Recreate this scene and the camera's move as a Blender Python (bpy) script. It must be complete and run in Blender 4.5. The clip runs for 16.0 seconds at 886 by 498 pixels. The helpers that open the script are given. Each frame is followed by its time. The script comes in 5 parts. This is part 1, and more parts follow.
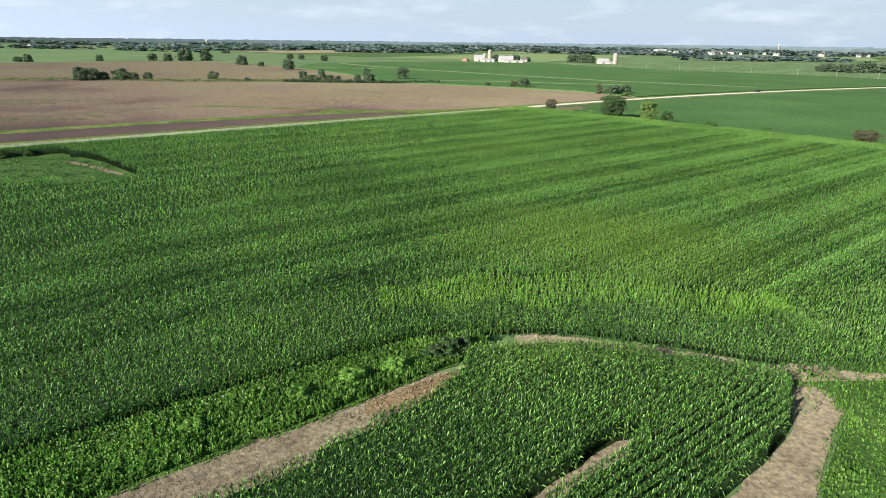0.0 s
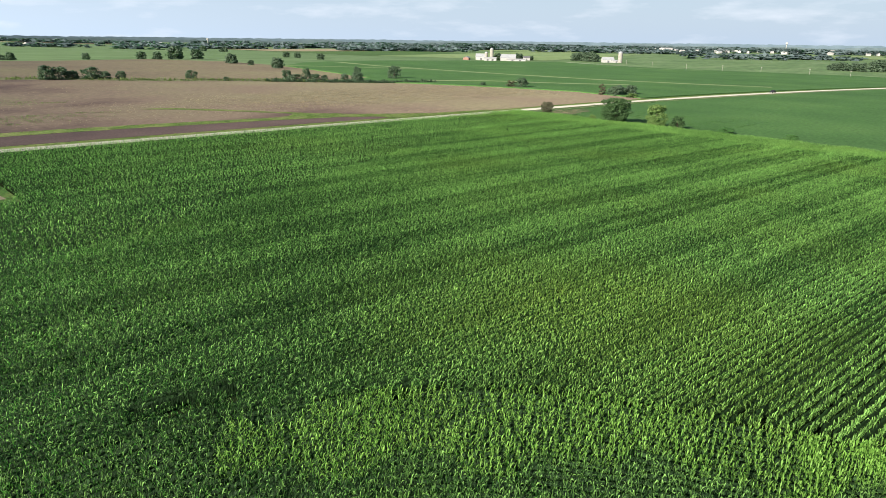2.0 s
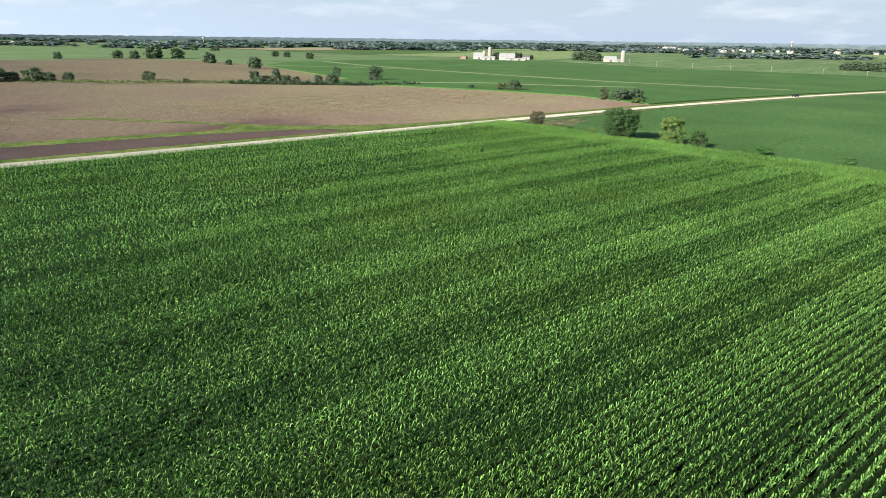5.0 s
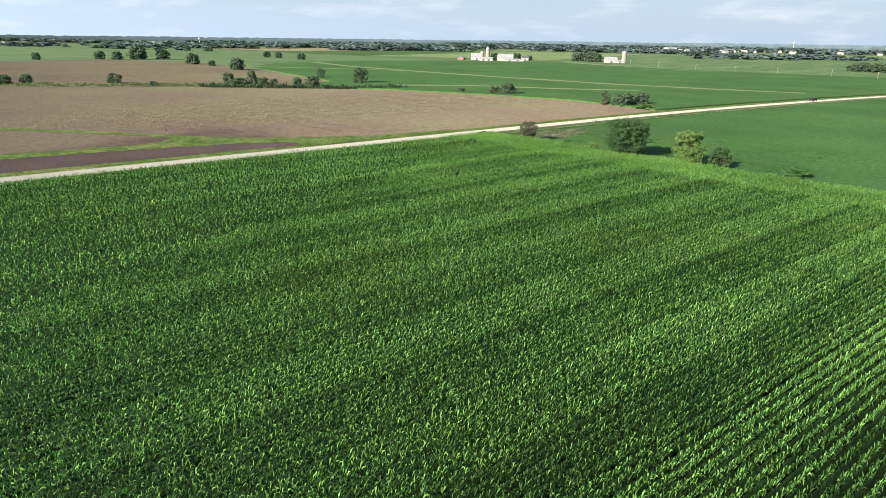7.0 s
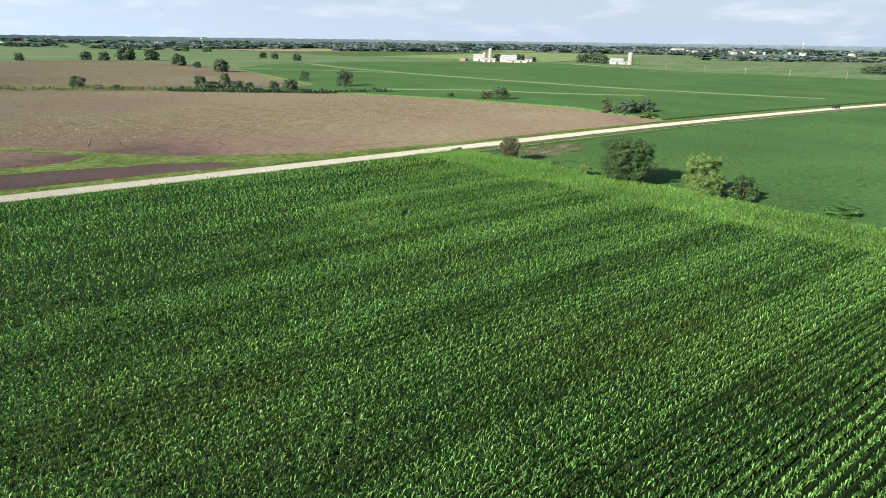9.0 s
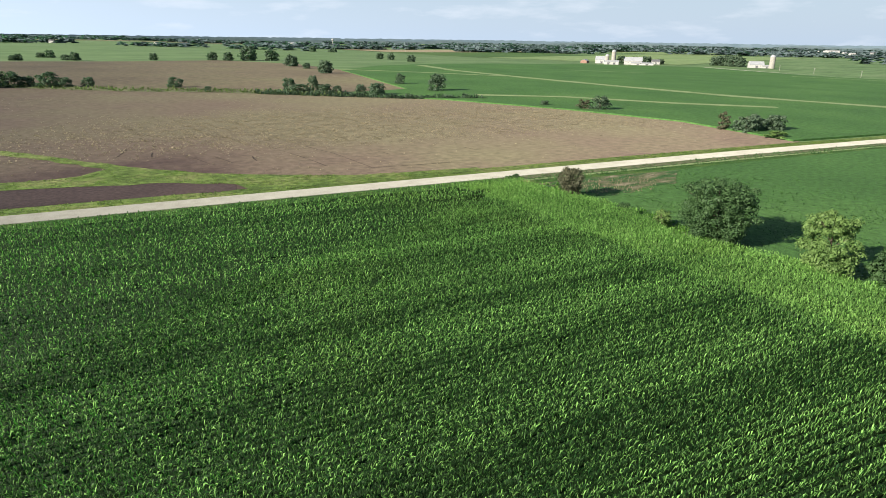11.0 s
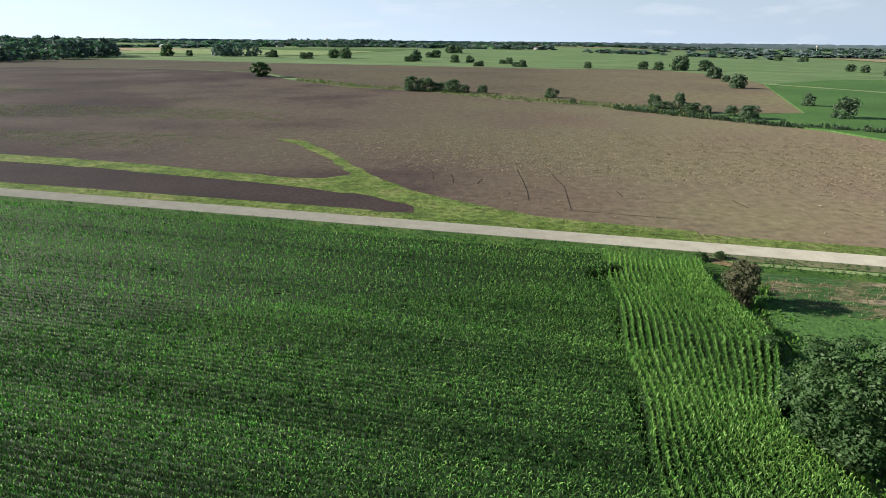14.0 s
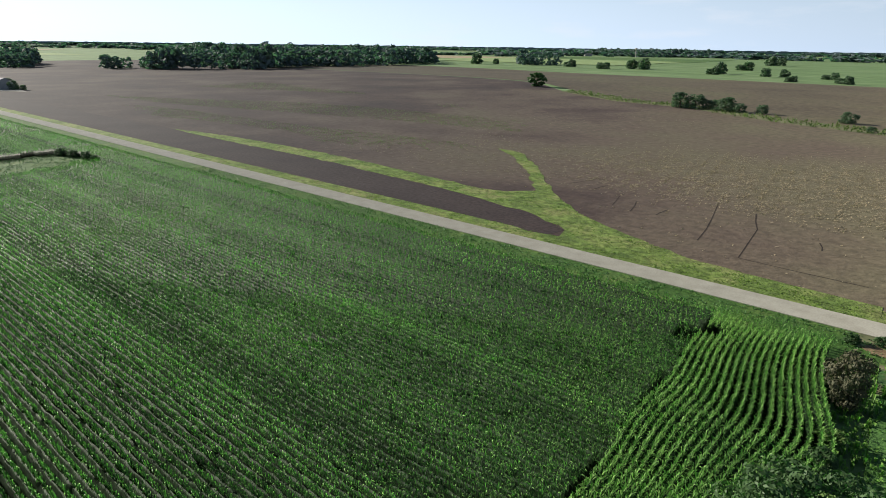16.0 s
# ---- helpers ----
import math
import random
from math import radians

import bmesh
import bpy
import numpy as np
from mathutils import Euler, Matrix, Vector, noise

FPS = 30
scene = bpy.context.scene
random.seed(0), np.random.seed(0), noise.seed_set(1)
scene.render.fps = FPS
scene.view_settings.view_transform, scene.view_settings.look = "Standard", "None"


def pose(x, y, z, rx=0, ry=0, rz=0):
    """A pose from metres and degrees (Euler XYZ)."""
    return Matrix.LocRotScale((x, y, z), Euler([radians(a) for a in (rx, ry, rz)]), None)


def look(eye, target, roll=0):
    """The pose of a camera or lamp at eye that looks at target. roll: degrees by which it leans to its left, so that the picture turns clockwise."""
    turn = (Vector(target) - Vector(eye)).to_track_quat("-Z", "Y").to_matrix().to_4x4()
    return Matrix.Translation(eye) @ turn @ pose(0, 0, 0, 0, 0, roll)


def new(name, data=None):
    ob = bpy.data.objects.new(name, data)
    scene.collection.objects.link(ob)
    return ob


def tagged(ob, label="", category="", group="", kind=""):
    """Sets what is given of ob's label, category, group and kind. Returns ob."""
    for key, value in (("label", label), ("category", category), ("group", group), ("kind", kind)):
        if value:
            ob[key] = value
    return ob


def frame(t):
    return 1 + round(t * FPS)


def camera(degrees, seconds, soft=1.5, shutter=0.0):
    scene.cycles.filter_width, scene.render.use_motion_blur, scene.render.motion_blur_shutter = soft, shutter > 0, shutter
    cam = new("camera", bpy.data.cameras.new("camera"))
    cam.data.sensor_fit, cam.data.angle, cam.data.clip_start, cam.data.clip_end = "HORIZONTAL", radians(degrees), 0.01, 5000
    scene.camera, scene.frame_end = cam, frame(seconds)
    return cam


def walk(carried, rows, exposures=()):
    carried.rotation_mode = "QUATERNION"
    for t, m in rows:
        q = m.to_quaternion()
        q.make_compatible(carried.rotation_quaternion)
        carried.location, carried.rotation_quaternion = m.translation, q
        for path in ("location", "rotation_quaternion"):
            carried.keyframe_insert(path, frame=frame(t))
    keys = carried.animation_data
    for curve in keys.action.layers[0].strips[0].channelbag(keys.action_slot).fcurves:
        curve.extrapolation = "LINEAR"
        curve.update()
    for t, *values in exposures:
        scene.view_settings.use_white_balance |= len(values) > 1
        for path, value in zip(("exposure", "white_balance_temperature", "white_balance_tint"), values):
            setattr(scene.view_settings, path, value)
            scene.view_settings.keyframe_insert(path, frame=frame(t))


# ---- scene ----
cam = camera(70.6, 16.0, soft=0.9)
PATH = [
    (0, (-0.1, -1.536, 22.272), (1.204, -0.158, 21.64), 0.7),
    (0.5, (6.037, 2.238, 22.067), (7.337, 3.618, 21.432), 0.5),
    (1, (12.252, 5.925, 21.792), (13.55, 7.307, 21.157), 0.6),
    (1.5, (18.532, 9.62, 21.535), (19.829, 11.005, 20.901), 0.7),
    (2, (24.868, 13.388, 21.317), (26.161, 14.775, 20.681), 0.7),
    (2.5, (31.172, 17.181, 21.166), (32.463, 18.57, 20.529), 0.5),
    (3, (37.454, 21.114, 21.077), (38.742, 22.504, 20.439), 0.6),
    (3.5, (43.553, 25.215, 21.002), (44.84, 26.606, 20.364), 0.6),
    (4, (49.536, 29.313, 20.924), (50.824, 30.703, 20.285), 0.7),
    (6.5, (79.058, 49.922, 20.14), (80.346, 51.312, 19.502), 0.7),
    (7, (85.122, 53.997, 20.079), (86.41, 55.388, 19.442), 0.7),
    (7.5, (91.361, 57.96, 20.055), (92.649, 59.351, 19.418), 0.8),
    (8, (97.776, 61.656, 20.066), (99.062, 63.049, 19.43), 0.8),
    (10.5, (131.867, 77.753, 20.508), (132.992, 79.278, 19.87), 0.8),
    (11, (139.604, 80.497, 20.808), (140.586, 82.118, 20.17), 0.8),
    (11.5, (147.904, 82.653, 21.327), (148.795, 84.325, 20.687), 0.8),
    (12, (156.59, 84.202, 21.986), (157.32, 85.951, 21.348), 0.7),
    (12.5, (165.365, 85.22, 22.702), (165.829, 87.058, 22.065), 0.7),
    (13, (173.89, 85.792, 23.395), (174.055, 87.681, 22.757), 0.5),
    (13.5, (182.059, 86.111, 23.982), (181.964, 88.004, 23.345), 0.4),
    (14, (189.687, 86.621, 24.432), (189.391, 88.494, 23.796), 0.5),
    (14.5, (196.639, 87.647, 24.987), (196.118, 89.471, 24.353), 0.4),
    (15, (202.804, 89.55, 25.695), (202.058, 91.295, 25.065), 0.7),
    (15.5, (208.411, 92.213, 26.386), (207.486, 93.871, 25.758), 0.8),
    (16, (213.638, 95.376, 26.895), (212.523, 96.916, 26.273), 0.8),
]
EXPOSURES = [(0.0, 1.16), (8.0, 1.18), (10.5, 1.14), (13.0, 1.02), (16.0, 0.83)]
walk(cam, [(t, look(eye, target, roll)) for t, eye, target, roll in PATH], EXPOSURES)

# ---- light ----
SUN_FROM = Vector((-1.0, -0.07, 0.0)).normalized()      # shadows fall to the east
SUN_ALT = radians(24.0)
sun_data = bpy.data.lights.new("sun", "SUN")
sun_data.energy, sun_data.angle, sun_data.color = 5.0, radians(0.6), (1.0, 0.93, 0.82)
sun = new("sun", sun_data)
sun.matrix_world = look((0, 0, 400), Vector((0, 0, 400)) - SUN_FROM * math.cos(SUN_ALT) - Vector((0, 0, math.sin(SUN_ALT))))

world = bpy.data.worlds.new("sky")
scene.world = world
world.use_nodes = True


def build_sky(nt):
    n, l = nt.nodes, nt.links
    n.clear()
    sky = n.new("ShaderNodeTexSky")
    sky.sky_type, sky.sun_disc = "NISHITA", False
    sky.sun_elevation = SUN_ALT
    sky.sun_rotation = math.atan2(SUN_FROM.x, SUN_FROM.y)
    sky.altitude, sky.air_density, sky.dust_density, sky.ozone_density = 200, 1.0, 1.0, 2.0
    geo = n.new("ShaderNodeTexCoord")
    stretch = n.new("ShaderNodeMapping")
    stretch.inputs["Scale"].default_value = (6.5, 6.5, 30.0)
    stretch.inputs["Location"].default_value = (1.3, 2.2, 0.7)
    l.new(geo.outputs["Generated"], stretch.inputs["Vector"])
    puff = n.new("ShaderNodeTexNoise")
    puff.inputs["Scale"].default_value, puff.inputs["Detail"].default_value, puff.inputs["Roughness"].default_value = 1.3, 6.0, 0.55
    l.new(stretch.outputs[0], puff.inputs["Vector"])
    ramp = n.new("ShaderNodeMapRange")
    ramp.inputs["From Min"].default_value, ramp.inputs["From Max"].default_value = 0.54, 0.80
    ramp.inputs["To Max"].default_value = 0.45
    l.new(puff.outputs["Fac"], ramp.inputs["Value"])
    split = n.new("ShaderNodeSeparateXYZ")
    l.new(geo.outputs["Generated"], split.inputs[0])
    low = n.new("ShaderNodeMapRange")
    low.inputs["From Min"].default_value, low.inputs["From Max"].default_value = 0.0, 0.30
    low.inputs["To Min"].default_value, low.inputs["To Max"].default_value = 0.9, 0.0
    l.new(split.outputs["Z"], low.inputs["Value"])
    # the haze glows towards the sun
    dot = n.new("ShaderNodeVectorMath")
    dot.operation = "DOT_PRODUCT"
    dot.inputs[1].default_value = SUN_FROM * math.cos(SUN_ALT) + Vector((0, 0, math.sin(SUN_ALT)))
    l.new(geo.outputs["Generated"], dot.inputs[0])
    near = n.new("ShaderNodeMath")
    near.operation, near.use_clamp = "MULTIPLY_ADD", True
    l.new(dot.outputs["Value"], near.inputs[0])
    near.inputs[1].default_value, near.inputs[2].default_value = 0.5, 0.5
    power = n.new("ShaderNodeMath")
    power.operation = "POWER"
    l.new(near.outputs[0], power.inputs[0])
    power.inputs[1].default_value = 1.7
    gain = n.new("ShaderNodeMath")
    gain.operation = "MULTIPLY_ADD"
    l.new(power.outputs[0], gain.inputs[0])
    gain.inputs[1].default_value, gain.inputs[2].default_value = 1.25, 0.96
    glow = n.new("ShaderNodeVectorMath")
    glow.operation = "SCALE"
    glow_low = n.new("ShaderNodeMix")                    # only the low haze glows
    glow_low.data_type = "RGBA"
    l.new(low.outputs[0], glow_low.inputs["Factor"])
    l.new(sky.outputs[0], glow_low.inputs["A"])
    l.new(glow.outputs[0], glow_low.inputs["B"])
    glow.inputs[0].default_value = (6.4, 7.9, 9.9)
    l.new(gain.outputs[0], glow.inputs["Scale"])
    mix = n.new("ShaderNodeMix")
    mix.data_type = "RGBA"
    l.new(ramp.outputs[0], mix.inputs["Factor"])
    l.new(glow_low.outputs["Result"], mix.inputs["A"])
    mix.inputs["B"].default_value = (11.4, 11.8, 12.8, 1)
    bg = n.new("ShaderNodeBackground")
    bg.inputs["Strength"].default_value = 0.0425
    out = n.new("ShaderNodeOutputWorld")
    l.new(mix.outputs["Result"], bg.inputs["Color"])
    l.new(bg.outputs[0], out.inputs["Surface"])


build_sky(world.node_tree)

# ---- materials ----


def material(name, stops, scale=1.0, rough=0.9, detail=6.0, stretch=(1, 1, 1), bump=0.0, bump_scale=None, second=None, gloss=0.2, chalky=0.0, drift=None):
    """A noise-coloured surface in world metres. stops: colours along the noise; second: (scale, strength) of a finer grain."""
    m = bpy.data.materials.new(name)
    m.use_nodes = True
    n, l = m.node_tree.nodes, m.node_tree.links
    b = n["Principled BSDF"]
    b.inputs["Roughness"].default_value = rough
    b.inputs["Specular IOR Level"].default_value = gloss
    b.inputs["Diffuse Roughness"].default_value = chalky
    co = n.new("ShaderNodeNewGeometry")
    mp = n.new("ShaderNodeMapping")
    mp.inputs["Scale"].default_value = stretch
    l.new(co.outputs["Position"], mp.inputs["Vector"])
    nz = n.new("ShaderNodeTexNoise")
    nz.inputs["Scale"].default_value, nz.inputs["Detail"].default_value, nz.inputs["Roughness"].default_value = scale, detail, 0.6
    l.new(mp.outputs[0], nz.inputs["Vector"])
    cr = n.new("ShaderNodeValToRGB")
    el = cr.color_ramp.elements
    while len(el) < len(stops):
        el.new(0.5)
    for e, (p, c) in zip(el, stops):
        e.position, e.color = p, (*c, 1)
    l.new(nz.outputs["Fac"], cr.inputs["Fac"])
    shade = nz.outputs["Fac"]
    for across, near, far, change in drift or ():        # damp or dry towards one side: direction, from, to, change
        sx = n.new("ShaderNodeVectorMath")
        sx.operation = "DOT_PRODUCT"
        sx.inputs[1].default_value = (*across, 0)
        l.new(co.outputs["Position"], sx.inputs[0])
        dr = n.new("ShaderNodeMapRange")
        dr.inputs["From Min"].default_value, dr.inputs["From Max"].default_value = near, far
        dr.inputs["To Min"].default_value, dr.inputs["To Max"].default_value = -change, change
        l.new(sx.outputs["Value"], dr.inputs["Value"])
        su = n.new("ShaderNodeMath")
        l.new(shade, su.inputs[0])
        l.new(dr.outputs[0], su.inputs[1])
        shade = su.outputs[0]
        l.new(shade, cr.inputs["Fac"])
    last = cr.outputs[0]
    if second:
        fine = n.new("ShaderNodeTexNoise")
        fine.inputs["Scale"].default_value, fine.inputs["Detail"].default_value = second[0], 4.0
        l.new(mp.outputs[0], fine.inputs["Vector"])
        mr = n.new("ShaderNodeMapRange")
        mr.inputs["From Min"].default_value, mr.inputs["From Max"].default_value = 0.3, 0.7
        mr.inputs["To Min"].default_value, mr.inputs["To Max"].default_value = 1 - second[1], 1 + second[1]
        l.new(fine.outputs["Fac"], mr.inputs["Value"])
        mul = n.new("ShaderNodeMix")
        mul.data_type, mul.blend_type = "RGBA", "MULTIPLY"
        mul.inputs["Factor"].default_value = 1.0
        l.new(last, mul.inputs["A"])
        l.new(mr.outputs[0], mul.inputs["B"])
        last = mul.outputs["Result"]
    l.new(last, b.inputs["Base Color"])
    if bump:
        bn = n.new("ShaderNodeTexNoise")
        bn.inputs["Scale"].default_value, bn.inputs["Detail"].default_value = bump_scale or scale * 4, 5.0
        l.new(mp.outputs[0], bn.inputs["Vector"])
        bp = n.new("ShaderNodeBump")
        bp.inputs["Distance"].default_value = bump
        l.new(bn.outputs["Fac"], bp.inputs["Height"])
        l.new(bp.outputs[0], b.inputs["Normal"])
    return m


def leaf_material(name, dark, light, patch=(0.02, 0.5), band=None, yellow=None, rough=0.45, through_light=0.25, spread=0.45, gloss=0.15, floor=0.0, pale=None):
    """Leaves: every leaf has its own shade, patches vary over the ground; band: (metres across rows, strength)."""
    m = bpy.data.materials.new(name)
    m.use_nodes = True
    n, l = m.node_tree.nodes, m.node_tree.links
    b = n["Principled BSDF"]
    b.inputs["Roughness"].default_value = rough
    b.inputs["Specular IOR Level"].default_value = gloss
    co = n.new("ShaderNodeNewGeometry")
    nz = n.new("ShaderNodeTexNoise")
    nz.inputs["Scale"].default_value, nz.inputs["Detail"].default_value = patch[0], 5.0
    l.new(co.outputs["Position"], nz.inputs["Vector"])
    total = n.new("ShaderNodeMath")
    total.operation = "MULTIPLY_ADD"
    l.new(co.outputs["Random Per Island"], total.inputs[0])
    total.inputs[1].default_value = spread
    shifted = n.new("ShaderNodeMapRange")
    shifted.clamp = False
    shifted.inputs["From Min"].default_value, shifted.inputs["From Max"].default_value = 0.3, 0.7
    shifted.inputs["To Min"].default_value, shifted.inputs["To Max"].default_value = floor, floor + patch[1]
    l.new(nz.outputs["Fac"], shifted.inputs["Value"])
    l.new(shifted.outputs[0], total.inputs[2])
    value = total.outputs[0]
    if band:
        # drilled passes across the rows: a wave of that many metres, made uneven by noise
        dot = n.new("ShaderNodeVectorMath")
        dot.operation = "DOT_PRODUCT"
        dot.inputs[1].default_value = (0.085 * 6.283 / band[0], 6.283 / band[0], 0)
        l.new(co.outputs["Position"], dot.inputs[0])
        un = n.new("ShaderNodeTexNoise")
        un.inputs["Scale"].default_value, un.inputs["Detail"].default_value = 0.03, 2.0
        l.new(co.outputs["Position"], un.inputs["Vector"])
        ph = n.new("ShaderNodeMath")
        ph.operation = "MULTIPLY_ADD"
        l.new(un.outputs["Fac"], ph.inputs[0])
        ph.inputs[1].default_value = 0.5
        l.new(dot.outputs["Value"], ph.inputs[2])
        bn = n.new("ShaderNodeMath")
        bn.operation = "SINE"
        l.new(ph.outputs[0], bn.inputs[0])
        bm_ = n.new("ShaderNodeMath")
        bm_.operation = "MULTIPLY_ADD"
        steep = n.new("ShaderNodeMapRange")              # crisp borders between the passes
        steep.inputs["From Min"].default_value, steep.inputs["From Max"].default_value = -0.4, 0.4
        steep.inputs["To Min"].default_value, steep.inputs["To Max"].default_value = -1.0, 1.0
        l.new(bn.outputs[0], steep.inputs["Value"])
        l.new(steep.outputs[0], bm_.inputs[0])
        bm_.inputs[1].default_value = band[1]
        off = n.new("ShaderNodeMath")
        # finer streaks that run along single rows
        across = n.new("ShaderNodeVectorMath")
        across.operation = "DOT_PRODUCT"
        across.inputs[1].default_value = (0.085, 1.0, 0)
        l.new(co.outputs["Position"], across.inputs[0])
        streak = n.new("ShaderNodeTexNoise")
        streak.noise_dimensions = "1D"
        streak.inputs["Scale"].default_value, streak.inputs["Detail"].default_value = 0.5, 3.0
        l.new(across.outputs["Value"], streak.inputs["W"])
        off.operation = "MULTIPLY_ADD"
        l.new(streak.outputs["Fac"], off.inputs[0])
        off.inputs[1].default_value = band[2]
        lower = n.new("ShaderNodeMath")
        lower.operation = "SUBTRACT"
        l.new(value, lower.inputs[0])
        lower.inputs[1].default_value = band[2] * 0.5
        l.new(lower.outputs[0], off.inputs[2])
        l.new(off.outputs[0], bm_.inputs[2])
        value = bm_.outputs[0]
    mix = n.new("ShaderNodeMix")
    mix.data_type = "RGBA"
    l.new(value, mix.inputs["Factor"])
    mix.inputs["A"].default_value, mix.inputs["B"].default_value = (*dark, 1), (*light, 1)
    last = mix.outputs["Result"]
    if yellow:
        yn = n.new("ShaderNodeTexNoise")
        yn.inputs["Scale"].default_value, yn.inputs["Detail"].default_value = yellow[0], 4.0
        l.new(co.outputs["Position"], yn.inputs["Vector"])
        yr = n.new("ShaderNodeMapRange")
        yr.inputs["From Min"].default_value, yr.inputs["From Max"].default_value = 0.52, 0.75
        yr.inputs["To Max"].default_value = yellow[1]
        l.new(yn.outputs["Fac"], yr.inputs["Value"])
        ym = n.new("ShaderNodeMix")
        ym.data_type = "RGBA"
        l.new(yr.outputs[0], ym.inputs["Factor"])
        l.new(last, ym.inputs["A"])
        ym.inputs["B"].default_value = (*yellow[2], 1)
        last = ym.outputs["Result"]
    if pale:                                             # thin, yellowish crop round a place: x, y, radius, share, colour
        away = n.new("ShaderNodeVectorMath")
        away.operation = "DISTANCE"
        away.inputs[1].default_value = (pale[0], pale[1], -4.0)
        l.new(co.outputs["Position"], away.inputs[0])
        wavy = n.new("ShaderNodeMath")
        wavy.operation = "MULTIPLY_ADD"
        l.new(nz.outputs["Fac"], wavy.inputs[0])
        wavy.inputs[1].default_value = pale[2] * 1.2
        l.new(away.outputs["Value"], wavy.inputs[2])
        pr = n.new("ShaderNodeMapRange")
        pr.inputs["From Min"].default_value, pr.inputs["From Max"].default_value = pale[2] * 0.9, pale[2] * 1.7
        pr.inputs["To Min"].default_value, pr.inputs["To Max"].default_value = pale[3], 0.0
        l.new(wavy.outputs[0], pr.inputs["Value"])
        pm = n.new("ShaderNodeMix")
        pm.data_type = "RGBA"
        l.new(pr.outputs[0], pm.inputs["Factor"])
        l.new(last, pm.inputs["A"])
        pm.inputs["B"].default_value = (*pale[4], 1)
        last = pm.outputs["Result"]
    l.new(last, b.inputs["Base Color"])
    tr = n.new("ShaderNodeBsdfTranslucent")
    glow = n.new("ShaderNodeMix")                        # light that comes through a leaf is greener
    glow.data_type, glow.blend_type = "RGBA", "MULTIPLY"
    glow.inputs["Factor"].default_value = 1.0
    l.new(last, glow.inputs["A"])
    glow.inputs["B"].default_value = (0.65, 1.4, 0.55, 1)
    l.new(glow.outputs["Result"], tr.inputs["Color"])
    ms = n.new("ShaderNodeMixShader")
    ms.inputs[0].default_value = through_light
    l.new(b.outputs[0], ms.inputs[1])
    l.new(tr.outputs[0], ms.inputs[2])
    l.new(ms.outputs[0], n["Material Output"].inputs["Surface"])
    return m


ROW_ANGLE = math.degrees(math.atan(-0.085))
CORN_BAND = (12.2, 0.105, 0.9)
M_CORN = leaf_material("corn_leaf", (0.013, 0.049, 0.011), (0.272, 0.530, 0.132), patch=(0.035, 0.25), band=CORN_BAND, yellow=(0.03, 0.2, (0.258, 0.366, 0.061)), rough=0.5, through_light=0.28, spread=0.85, gloss=0.10, floor=-0.18, pale=(72, 42, 26, 0.45, (0.26, 0.42, 0.075)))
M_CORN_RIM = leaf_material("headland_leaf", (0.014, 0.050, 0.012), (0.275, 0.520, 0.130), patch=(0.06, 0.3), yellow=(0.05, 0.2, (0.221, 0.313, 0.0552)), rough=0.5, through_light=0.28, spread=0.85, gloss=0.12, floor=-0.18)
M_CORN_EAST = leaf_material("end_row_leaf", (0.026, 0.085, 0.017), (0.320, 0.580, 0.140), patch=(0.06, 0.3), yellow=(0.05, 0.25, (0.299, 0.414, 0.0805)), rough=0.55, through_light=0.3, spread=0.6, gloss=0.2)
# Inner leaves near black: shade between the rows is put into the colour.
M_CORN_SHADE = material("shaded_inner_corn_leaf", [(0.3, (0.006, 0.018, 0.004)), (0.5, (0.010, 0.030, 0.007)), (0.7, (0.024, 0.065, 0.015))], 5.0, rough=0.7, stretch=(1, 1, 0.35), bump=0.12, bump_scale=7.0)
M_CORN_PALE = leaf_material("pale_corn_leaf", (0.075, 0.175, 0.026), (0.285, 0.510, 0.100), patch=(0.08, 0.4), yellow=(0.10, 0.2, (0.30, 0.40, 0.09)), rough=0.55, through_light=0.35, gloss=0.2)
M_TASSEL = leaf_material("corn_tassel", (0.12, 0.22, 0.06), (0.33, 0.45, 0.17), patch=(0.035, 0.4), band=CORN_BAND, rough=0.7, through_light=0.35)
M_WEED = leaf_material("weed_leaf", (0.070, 0.165, 0.030), (0.230, 0.410, 0.090), patch=(0.25, 0.6), through_light=0.35)
M_TREE = leaf_material("tree_leaf", (0.0229, 0.0536, 0.0200), (0.105, 0.180, 0.068), patch=(0.2, 0.3), rough=0.5, through_light=0.25)
M_TREE_PALE = leaf_material("pale_tree_leaf", (0.056, 0.112, 0.028), (0.224, 0.32, 0.104), patch=(0.3, 0.3), rough=0.5, through_light=0.25)
M_BUSH_GREY = leaf_material("grey_bush_leaf", (0.040, 0.048, 0.028), (0.140, 0.130, 0.076), patch=(0.4, 0.3), rough=0.6, through_light=0.15)
# Woods far off: these blue-grey leaf colours hold the haze of the distance.
M_WOOD_FAR = leaf_material("haze_tinted_wood_leaf", (0.090, 0.122, 0.122), (0.142, 0.184, 0.180), patch=(0.01, 0.4), rough=0.7, through_light=0.25)
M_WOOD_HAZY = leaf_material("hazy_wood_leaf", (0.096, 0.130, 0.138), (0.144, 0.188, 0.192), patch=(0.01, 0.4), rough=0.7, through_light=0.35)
# Paler and bluer than M_TREE: some distance haze is mixed into the colour.
M_TREE_FAR = leaf_material("haze_paled_tree_leaf", (0.062, 0.094, 0.064), (0.128, 0.180, 0.104), patch=(0.05, 0.3), rough=0.6, through_light=0.3)
M_SOYLEAF = leaf_material("soybean_leaf", (0.036, 0.1, 0.028), (0.104, 0.216, 0.064), patch=(0.05, 0.4), through_light=0.15)
M_SOYPLANT = leaf_material("soybean_plant_leaf", (0.042, 0.106, 0.026), (0.082, 0.171, 0.044), patch=(0.05, 0.4), through_light=0.15)
